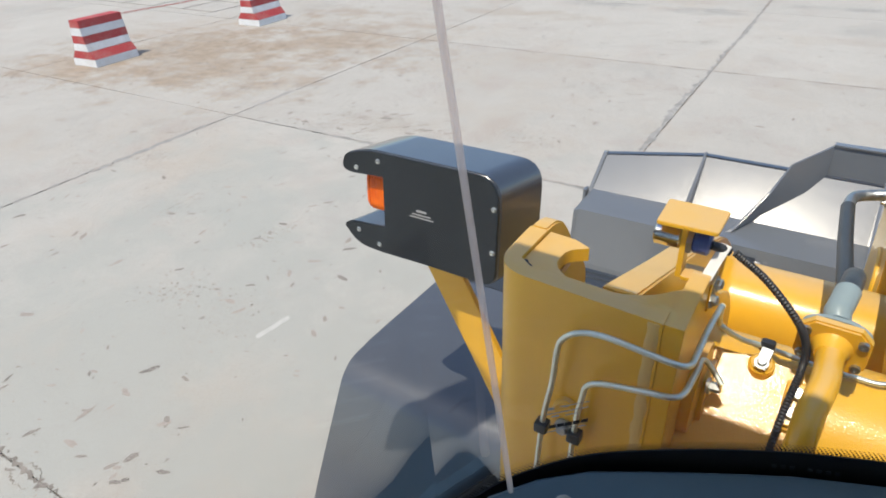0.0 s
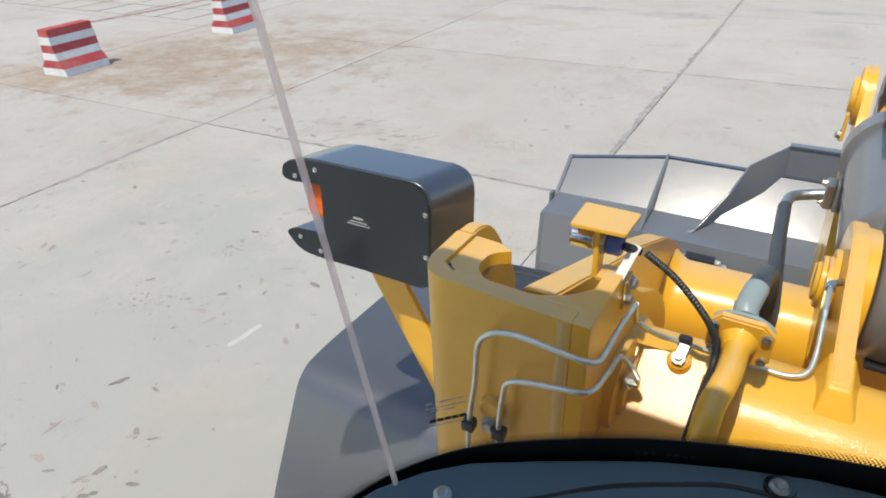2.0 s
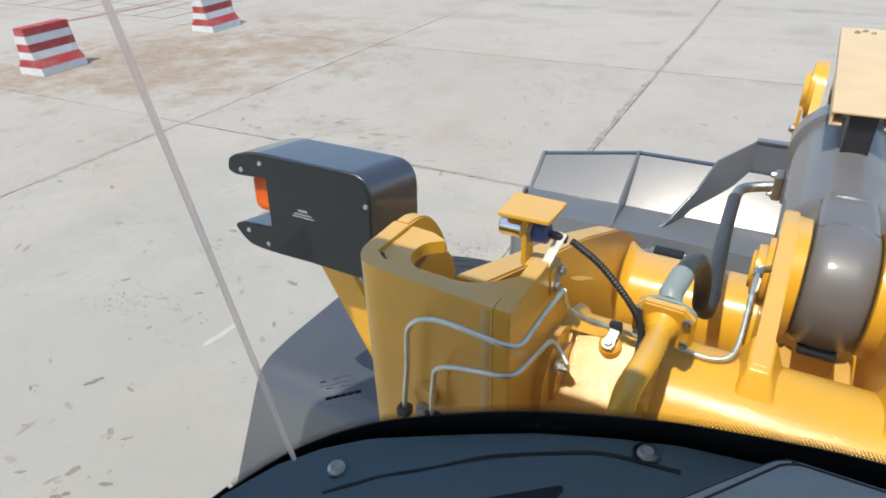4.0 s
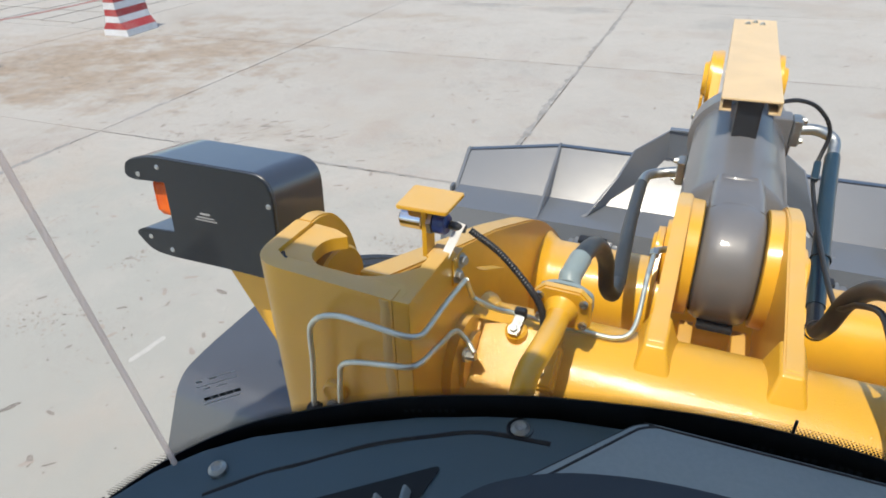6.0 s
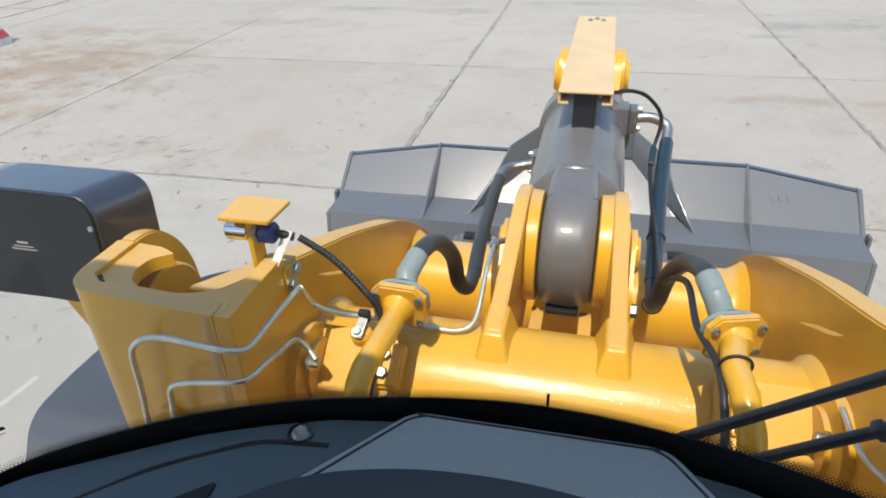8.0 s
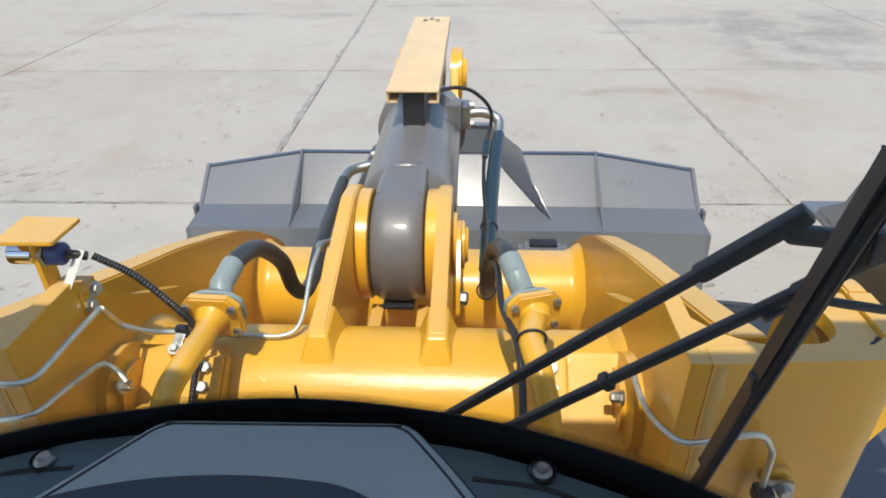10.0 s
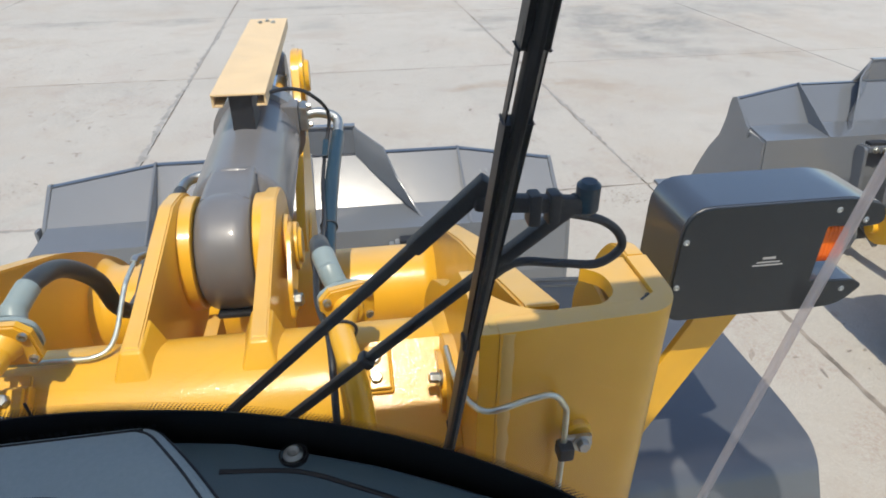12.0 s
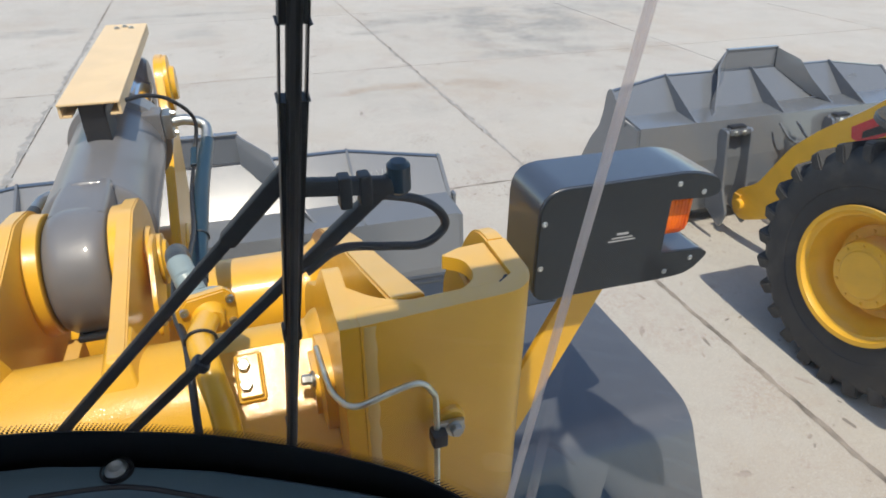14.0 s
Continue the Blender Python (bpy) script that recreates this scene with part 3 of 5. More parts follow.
for s in (-1, 1):
    ear = [(1.585, 2.15), (1.594, 2.254), (1.925, 2.335), (2.03, 2.318), (2.10, 2.25), (2.11, 2.13), (2.04, 2.04), (1.85, 1.98), (1.66, 2.0)]
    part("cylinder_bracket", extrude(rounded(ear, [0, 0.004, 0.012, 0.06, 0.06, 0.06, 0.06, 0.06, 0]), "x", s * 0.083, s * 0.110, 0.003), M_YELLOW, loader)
    foot = bmesh.new()
    lo = [foot.verts.new(q) for q in ((s * 0.062, 1.550, 2.200), (s * 0.126, 1.550, 2.200), (s * 0.134, 1.66, 2.20), (s * 0.056, 1.66, 2.20))]
    hi = [foot.verts.new(q) for q in ((s * 0.080, 1.588, 2.252), (s * 0.113, 1.588, 2.252), (s * 0.113, 1.66, 2.262), (s * 0.080, 1.66, 2.262))]
    foot.faces.new(lo)
    foot.faces.new(hi)
    for k in range(4):
        foot.faces.new((lo[k], lo[(k + 1) % 4], hi[(k + 1) % 4], hi[k]))
    bmesh.ops.recalc_face_normals(foot, faces=foot.faces)
    bevelled(foot, 0.006, 3)
    part("bracket_foot", foot, M_YELLOW, loader)
    part("bracket_boss", lathe((s * 0.0565, PIN_Y, PIN_Z), (s, PIN_Y, PIN_Z), [(0, 0.112), (0.003, 0.118), (0.0262, 0.120)], 56), M_YELLOW, loader)
    part("bracket_boss", lathe((s * 0.1105, PIN_Y, PIN_Z), (s, PIN_Y, PIN_Z), [(0, 0.070), (0.010, 0.068), (0.011, 0.052), (0.026, 0.052), (0.028, 0.040), (0.034, 0.036)], 40), M_YELLOW, loader)
    keeper = rounded([(1.800, 2.125), (1.835, 2.115), (1.99, 2.150), (2.02, 2.20), (1.97, 2.262), (1.90, 2.268), (1.815, 2.19)], 0.02)
    part("keeper_plate", extrude(keeper, "x", s * 0.1215, s * 0.1295, 0.002), M_YELLOW, loader)
    if s > 0:
        part("keeper_bolt", bolt((s * 0.1295, 1.838, 2.150), (s, -0.15, 0.1), 0.014, 0.016), M_ZINC, loader)
    # inner guide plates below the cylinder
    part("guide_plate", box((s * 0.050 - 0.014, 1.76, 1.86), (s * 0.050 + 0.014, 1.92, 2.075), 0.004), M_YELLOW, loader)

cylinder = part("tilt_cylinder", lathe(along(0.105), along(1), [(0, 0.055), (0.030, 0.078), (0.040, 0.100), (0.044, 0.1090), (0.049, 0.1135), (0.056, 0.1150), (0.10, 0.115), (0.52, 0.116), (0.525, 0.131), (0.60, 0.131), (0.61, 0.115), (0.61, 0.05)], 64), M_GREY_CYL, loader, "charcoal hydraulic tilt cylinder barrel")
eye_bm = lathe((-0.0555, PIN_Y, PIN_Z), (0.0555, PIN_Y, PIN_Z), [(0, 0.104), (0.006, 0.114), (0.018, 0.121), (0.035, 0.1245), (0.076, 0.1245), (0.093, 0.121), (0.105, 0.114), (0.111, 0.104)], 72)
part("eye", eye_bm, M_GREY_CYL, cylinder, "rounded charcoal cylinder eye")
neck = bmesh.new()
ring0 = rounded([(-0.052, -0.10), (0.052, -0.10), (0.052, 0.121), (-0.052, 0.121)], 0.018, 4)
ring1 = rounded([(-0.047, -0.10), (0.047, -0.10), (0.047, 0.1150), (-0.047, 0.1150)], 0.014, 4)
ra = [neck.verts.new(along(0.01, x, z)) for x, z in ring0]
rb = [neck.verts.new(along(0.09, x, z * 1.0)) for x, z in ring0]
rc = [neck.verts.new(along(0.17, x, z)) for x, z in ring1]
for u, v in ((ra, rb), (rb, rc)):
    for k in range(len(u)):
        j = (k + 1) % len(u)
        neck.faces.new((u[k], u[j], v[j], v[k]))
neck.faces.new(ra[::-1])
neck.faces.new(rc)
bmesh.ops.recalc_face_normals(neck, faces=neck.faces)
part("neck", neck, M_GREY_CYL, cylinder)
bead = [along(0.150 + 0.0016 * noise.noise((a * 9, 2.0, 0.3)), 0.1135 * math.sin(a), 0.1135 * math.cos(a)) for a in [-0.44 + 0.055 * k for k in range(17)]]
part("neck_weld", sweep(bead, 0.0075, 2, 10), M_GREY_CYL, cylinder)
part("eye_seal", box((-0.034, PIN_Y - 0.104, PIN_Z - 0.102), (0.034, PIN_Y - 0.07, PIN_Z - 0.090), 0.004), M_BLACK, loader)
part("cylinder_rod", rod(along(0.68), along(1.14), 0.055, 0.002, 40), M_CHROME, loader, "chromed piston rod")
part("rod_end", lathe((-0.05, 3.15, 2.235), (0.05, 3.15, 2.235), [(0, 0.08), (0.01, 0.09), (0.09, 0.09), (0.10, 0.08)], 40), M_GREY_CYL, loader)
GUARD_Z = 2.420
guard = part("rod_guard", box((-0.066, 2.34, GUARD_Z - 0.006), (0.066, 3.25, GUARD_Z), 0.002), M_YELLOW_SHEEN, loader, "channel guard over the cylinder rod, its yellow paled for sky sheen")
for s in (-1, 1):
    part("flange", box((min(s * 0.066, s * 0.060), 2.345, GUARD_Z - 0.034), (max(s * 0.066, s * 0.060), 3.245, GUARD_Z - 0.007), 0.001), M_YELLOW_SHEEN, guard)
    part("lip", box((min(s * 0.060, s * 0.040), 2.345, GUARD_Z - 0.034), (max(s * 0.060, s * 0.040), 3.245, GUARD_Z - 0.029), 0.001), M_YELLOW_SHEEN, guard)
for bx, by in ((-0.022, 3.175), (0.022, 3.175), (0.0, 3.20)):
    part("bolt", bolt((bx, by, GUARD_Z), (0, 0, 1), 0.0062, 0.007), M_ZINC, guard)
part("guard_bracket", box((-0.028, 2.36, 2.285), (0.028, 2.47, GUARD_Z - 0.008), 0.004), M_BLACK, loader)
for s in (-1, 1):
    lever = rounded([(3.08, 2.33), (3.22, 2.33), (3.27, 2.22), (3.12, 1.85), (3.02, 1.55), (3.10, 1.10), (3.00, 1.02), (2.80, 1.45), (2.56, 1.66), (2.54, 1.90), (2.98, 2.17)], 0.06)
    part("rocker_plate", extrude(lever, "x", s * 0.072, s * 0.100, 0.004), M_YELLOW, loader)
    part("rocker_boss", lathe((s * 0.10, 3.15, 2.235), (s, 3.15, 2.235), [(0, 0.095), (0.012, 0.095), (0.016, 0.06), (0.03, 0.055)], 36), M_YELLOW, loader)
part("keeper_plate", box((-0.128, 3.075, 2.10), (-0.118, 3.135, 2.19), 0.003), M_YELLOW, loader)
part("keeper_bolt", bolt((-0.128, 3.095, 2.115), (-1, -0.2, 0.1), 0.013, 0.015), M_ZINC, loader)
part("rocker_hub", rod((-0.11, 2.74, 1.76), (0.11, 2.74, 1.76), 0.115, 0.006, 40), M_YELLOW, loader)

# ---- hydraulic lines ----
HOSE_L = [(-0.239, 1.600, 2.337), (-0.230, 1.660, 2.348), (-0.223, 1.740, 2.320), (-0.215, 1.820, 2.243), (-0.213, 1.860, 2.158), (-0.203, 1.900, 2.116), (-0.202, 1.970, 2.104), (-0.211, 2.100, 2.117), (-0.222, 2.300, 2.107), (-0.229, 2.500, 2.099)]
ELBOW_L = [(-0.229, 2.500, 2.099), (-0.219, 2.570, 2.099), (-0.176, 2.600, 2.102), (-0.120, 2.600, 2.115)]
HOSE_R = [(0.218, 1.585, 2.368), (0.203, 1.640, 2.380), (0.195, 1.740, 2.328), (0.186, 1.820, 2.249), (0.185, 1.880, 2.157), (0.185, 1.950, 2.093), (0.187, 2.020, 2.102), (0.194, 2.150, 2.141), (0.208, 2.350, 2.190), (0.227, 2.550, 2.225)]
ELBOW_R = [(0.226, 2.545, 2.225), (0.226, 2.600, 2.255), (0.180, 2.605, 2.275), (0.120, 2.60, 2.270)]
part("hydraulic_hose", sweep(HOSE_L[:7], 0.0158, 10, 18), M_HOSE, loader, "black rubber hydraulic hose")
part("hydraulic_hose", sweep(HOSE_L[6:], 0.0168, 8, 18), M_HOSE, loader, "black rubber hydraulic hose")
part("hydraulic_hose", sweep(HOSE_R[:7], 0.0158, 10, 18), M_HOSE, loader, "black rubber hydraulic hose")
part("hydraulic_hose", sweep(HOSE_R[6:], 0.0185, 8, 18), M_HOSE_BLUE, loader, "blue-grey sheathed hydraulic hose")
for el in (ELBOW_L, ELBOW_R):
    part("hose_elbow", sweep(el, 0.0148, 8, 18), M_ZINC, loader, "zinc-plated hose elbow")
    e = Vector(el[-1])
    s = 1 if e.x > 0 else -1
    part("port_flange", box((e.x - 0.012 + s * 0.012, e.y - 0.032, e.z - 0.036), (e.x + 0.012 + s * 0.012, e.y + 0.032, e.z + 0.036), 0.006), M_ZINC, loader)
    part("port_block", box((min(e.x, e.x - s * 0.05), e.y - 0.036, e.z - 0.04), (max(e.x, e.x - s * 0.05), e.y + 0.036, e.z + 0.04), 0.006), M_GREY_CYL, loader)
    for dz in (-0.028, 0.028):
        part("port_bolt", bolt((e.x + s * 0.024, e.y, e.z + dz), (s, 0, 0), 0.008, 0.012), M_ZINC, loader)
LINE_L = [(-0.250, 1.350, 2.08), (-0.249, 1.356, 2.21), (-0.247, 1.375, 2.285), (-0.246, 1.400, 2.306), (-0.241, 1.430, 2.314), (-0.237, 1.462, 2.317), (-0.236, 1.505, 2.314)]
LINE_R = [(0.254, 1.360, 2.08), (0.253, 1.368, 2.22), (0.249, 1.390, 2.293), (0.243, 1.410, 2.319), (0.238, 1.432, 2.334), (0.231, 1.475, 2.344)]
for s, way, top, hose in ((-1, LINE_L, (-0.236, 1.555, 2.318), HOSE_L), (1, LINE_R, (0.238, 1.545, 2.340), HOSE_R)):
    t = Vector(top)
    d = ((Vector(hose[1]) - t).normalized() + Vector((0, 0.2, -0.10 if s < 0 else -0.30))).normalized()
    part("hard_line", sweep([Vector(q) for q in way] + [t - d * 0.012], 0.0172, 8, 22), M_YELLOW, loader, "yellow-painted steel hydraulic line")
    flange = bmesh.new()
    plate = [(-0.044, -0.026), (-0.032, -0.039), (0.032, -0.039), (0.044, -0.026), (0.044, 0.022), (0.028, 0.039), (-0.028, 0.039), (-0.044, 0.022)]
    merge(flange, extrude(plate, "z", -0.014, 0.001, 0.003))
    q = d.to_track_quat("Z", "Y").to_matrix().to_4x4() @ Matrix.Scale(1.0 if s < 0 else 0.92, 4)
    q.translation = t
    flange.transform(q)
    collar = lathe((0, 0, -0.014), (0, 0, -1), [(0, 0.026), (0.006, 0.0225), (0.018, 0.0186)], 28)
    collar.transform(q)
    merge(flange, collar)
    fl = part("pipe_flange", flange, M_YELLOW, loader)
    cap = extrude(rounded([(-0.043, -0.020), (-0.020, -0.034), (0.020, -0.034), (0.043, -0.020), (0.043, 0.020), (0.020, 0.034), (-0.020, 0.034), (-0.043, 0.020)], 0.01, 3), "z", 0.0015, 0.0165, 0.004)
    merge(cap, lathe((0, 0, 0.015), (0, 0, 1), [(0, 0.034), (0.004, 0.032), (0.014, 0.021), (0.019, 0.019)], 28))
    cap.transform(q)
    part("flange_cap", cap, M_FERRULE, loader)
    run = [q for q in curve_points(hose, 12) if (q - Vector(hose[0])).length < 0.048]
    part("ferrule", sweep([t + d * 0.026] + [q for q in run if s < 0 or (q - Vector(hose[0])).length < 0.040], 0.0176, 3, 24), M_FERRULE, loader, "pale blue-grey crimped hose ferrule")
    for bx in (-0.034, 0.034):
        for by in (-0.023, 0.021):
            sb = lathe((bx, by, -0.013), (bx, by, -1), [(0, 0.0065), (0.006, 0.0065), (0.006, 0.0035), (0.003, 0.003), (0.003, 0)], 12)
            sb.transform(q)
            part("socket_bolt", sb, M_ZINC, fl)
    # clamp pad on the cross tube beside the line
    pad = Vector((-0.252, 1.530, 2.203) if s < 0 else (0.280, 1.539, 2.208))
    pm = Matrix.Translation(pad) @ Euler((radians(37.5), 0, 0)).to_matrix().to_4x4()
    pb = box((-0.021, -0.038, -0.02), (0.021, 0.038, 0.012), 0.005, pm)
    part("clamp_pad", pb, M_YELLOW, loader)
    part("clamp_plate", box((-0.017, -0.033, 0.0125), (0.017, 0.033, 0.022), 0.003, pm), M_YELLOW, loader)
    for k in (-0.015, 0.015):
        part("pad_bolt", bolt(pm @ Vector((-0.006, k, 0.022)), pm.to_3x3() @ Vector((0, 0, 1)), 0.0095, 0.012, False), M_ZINC, loader)

PIPE_A = [(-0.572, 1.335, 2.00), (-0.564, 1.335, 2.180), (-0.553, 1.335, 2.270), (-0.549, 1.335, 2.328), (-0.543, 1.335, 2.351), (-0.524, 1.335, 2.369), (-0.490, 1.335, 2.378), (-0.430, 1.335, 2.374), (-0.395, 1.337, 2.370), (-0.383, 1.355, 2.362), (-0.382, 1.384, 2.359), (-0.382, 1.440, 2.358), (-0.378, 1.505, 2.358)]
PIPE_B = [(-0.520, 1.335, 2.00), (-0.514, 1.335, 2.200), (-0.508, 1.335, 2.262), (-0.503, 1.335, 2.286), (-0.483, 1.335, 2.300), (-0.430, 1.335, 2.312), (-0.396, 1.336, 2.318), (-0.384, 1.352, 2.316), (-0.382, 1.391, 2.308), (-0.382, 1.430, 2.297), (-0.384, 1.462, 2.286), (-0.380, 1.478, 2.278), (-0.366, 1.480, 2.262), (-0.352, 1.472, 2.250)]
PIPE_C = [(-0.378, 1.508, 2.356), (-0.379, 1.535, 2.310), (-0.371, 1.540, 2.298), (-0.346, 1.560, 2.273), (-0.316, 1.580, 2.258), (-0.254, 1.600, 2.238), (-0.197, 1.605, 2.233), (-0.160, 1.605, 2.234), (-0.138, 1.618, 2.239), (-0.131, 1.650, 2.252), (-0.131, 1.720, 2.284), (-0.130, 1.765, 2.292), (-0.129, 1.790, 2.294)]
PIPE_D = [(0.380, 1.500, 2.275), (0.384, 1.440, 2.268), (0.388, 1.385, 2.282), (0.408, 1.340, 2.298), (0.460, 1.338, 2.312), (0.490, 1.338, 2.316), (0.507, 1.338, 2.298), (0.514, 1.338, 2.260), (0.516, 1.338, 2.05)]
for line in (PIPE_A, PIPE_B, PIPE_C, PIPE_D):
    part("grease_line", sweep(line, 0.0042, 8, 12), M_TUBE, loader, "bare bent steel grease line")
part("line_fitting", merge(bolt((-0.129, 1.786, 2.292), (0, 0.8, 0.2), 0.0085, 0.016, False), rod((-0.129, 1.80, 2.295), (-0.112, 1.83, 2.285), 0.006)), M_ZINC, loader)
CABLE_L = [(-0.427, 1.530, 2.438), (-0.379, 1.530, 2.431), (-0.333, 1.535, 2.397), (-0.285, 1.528, 2.352), (-0.265, 1.535, 2.310), (-0.262, 1.535, 2.27), (-0.268, 1.50, 2.225), (-0.272, 1.46, 2.17)]
part("sensor_cable", sweep(CABLE_L[1:], 0.0047, 26, 12, 0.0011, 2), M_BLACK, loader, "black corrugated sensor cable")
CABLE_R = [(0.060, 2.420, 2.395), (0.110, 2.46, 2.392), (0.161, 2.500, 2.363), (0.205, 2.550, 2.289), (0.188, 2.500, 2.199), (0.182, 2.300, 2.186), (0.186, 2.100, 2.177), (0.178, 1.850, 2.222), (0.184, 1.750, 2.290), (0.192, 1.660, 2.337), (0.196, 1.560, 2.334), (0.212, 1.480, 2.338), (0.217, 1.420, 2.318), (0.218, 1.37, 2.26), (0.218, 1.35, 2.10)]
part("loom_cable", sweep(CABLE_R, 0.0052, 10, 12), M_BLACK, loader, "black wiring loom tied along the hose")
tie = Matrix.Translation((0.2315, 1.472, 2.3435)) @ Vector((-0.06, 0.90, 0.16)).to_track_quat("Z", "Y").to_matrix().to_4x4()
part("cable_tie", sweep([tie @ Vector((0.0200 * math.cos(a), 0.0200 * math.sin(a), 0)) for a in [k * math.tau / 20 for k in range(21)]], 0.0022, 2, 8), M_BLACK, loader, "black cable tie")
for k in (5, 7):
    c, n = Vector(HOSE_R[k]), (Vector(HOSE_R[k + 1]) - Vector(HOSE_R[k - 1])).normalized()
    tie = Matrix.Translation(c) @ n.to_track_quat("Z", "Y").to_matrix().to_4x4()
    part("cable_tie", sweep([tie @ Vector((0.0200 * math.cos(a), 0.0200 * math.sin(a), 0)) for a in [k * math.tau / 20 for k in range(21)]], 0.0020, 2, 8), M_BLACK, loader, "black cable tie")
part("cable_connector", slab_between((0.192, 2.515, 2.222), (0.187, 2.455, 2.196), 0.017, 0.014), M_HOSE_BLUE, loader)

# ---- proximity sensor on its bracket ----
sp = [(-0.4800, 1.487), (-0.4000, 1.4885), (-0.3985, 1.559), (-0.4825, 1.561)]
bracket = part("sensor_bracket", extrude(rounded(sp, 0.004, 2), "z", 2.470, 2.476, 0.001), M_YELLOW, loader, "folded yellow sensor bracket with flat cover")
part("upright", box((-0.448, 1.505, 2.385), (-0.440, 1.535, 2.4695), 0.001), M_YELLOW, bracket)
part("foot", box((-0.4395, 1.50, 2.385), (-0.395, 1.54, 2.391), 0.001), M_YELLOW, bracket)
part("tab", box((-0.401, 1.50, 2.345), (-0.395, 1.54, 2.3845), 0.001), M_YELLOW, bracket)
for dy, dz in ((1.530, 2.375), (1.512, 2.358)):
    part("bracket_bolt", bolt((-0.395, dy, dz), (1, -0.2, 0.2), 0.008, 0.010), M_ZINC, bracket)
part("sensor_body", rod((-0.486, 1.520, 2.440), (-0.449, 1.520, 2.440), 0.0155, 0.002), M_CHROME, bracket, "threaded steel sensor body")
part("sensor_nut", lathe((-0.440, 1.52, 2.44), (0, 1.52, 2.44), [(0, 0.019), (0.007, 0.019)], 6), M_ZINC, bracket)
part("sensor_cap", rod((-0.433, 1.520, 2.440), (-0.410, 1.520, 2.440), 0.0165, 0.003), M_BLUE, bracket, "blue plastic sensor end")
part("cable_plug", rod((-0.410, 1.520, 2.440), (-0.385, 1.528, 2.432), 0.0065, 0.001), M_BLACK, bracket)
part("cable_tag", slab_between((-0.392, 1.527, 2.442), (-0.408, 1.484, 2.392), 0.016, 0.001), M_LABEL, bracket, "white paper cable tag")
for p in ((-0.564, 1.345, 2.180), (-0.513, 1.345, 2.186)):
    part("pipe_clamp", box((p[0] - 0.010, p[1] - 0.020, p[2] - 0.009), (p[0] + 0.010, p[1], p[2] + 0.009), 0.003), M_BLACK, loader)
part("clamp_boss", rod((-0.536, 1.368, 2.208), (-0.536, 1.348, 2.208), 0.02, 0.004), M_YELLOW, loader)
part("clamp_bolt", bolt((-0.534, 1.345, 2.184), (0, -1, 0.1), 0.009, 0.012), M_ZINC, loader)
part("pipe_clamp", box((0.505, 1.322, 2.205), (0.527, 1.346, 2.228), 0.004), M_BLACK, loader)
part("clamp_boss", rod((0.541, 1.372, 2.222), (0.541, 1.350, 2.222), 0.02, 0.003), M_YELLOW, loader)
part("clamp_strap", box((0.515, 1.338, 2.212), (0.555, 1.346, 2.232), 0.002), M_ZINC, loader)
part("clamp_bolt", bolt((0.541, 1.338, 2.222), (0, -1, 0.1), 0.009, 0.012), M_ZINC, loader)
part("clip_foot", rod((-0.310, 1.572, 2.210), (-0.312, 1.560, 2.243), 0.0185, 0.004), M_YELLOW, loader)
cm = Matrix.Translation((-0.311, 1.556, 2.250)) @ Euler((radians(32), 0, radians(-8))).to_matrix().to_4x4()
part("clip_strap", box((-0.0085, -0.015, 0), (0.0085, 0.020, 0.003), 0.001, cm), M_ZINC, loader)
part("clip_bolt", bolt(cm @ Vector((0, -0.006, 0.003)), (0, -0.5, 0.85), 0.0068, 0.008), M_ZINC, loader)
part("line_clip", box((-0.321, 1.574, 2.249), (-0.300, 1.588, 2.270), 0.004), M_BLACK, loader)


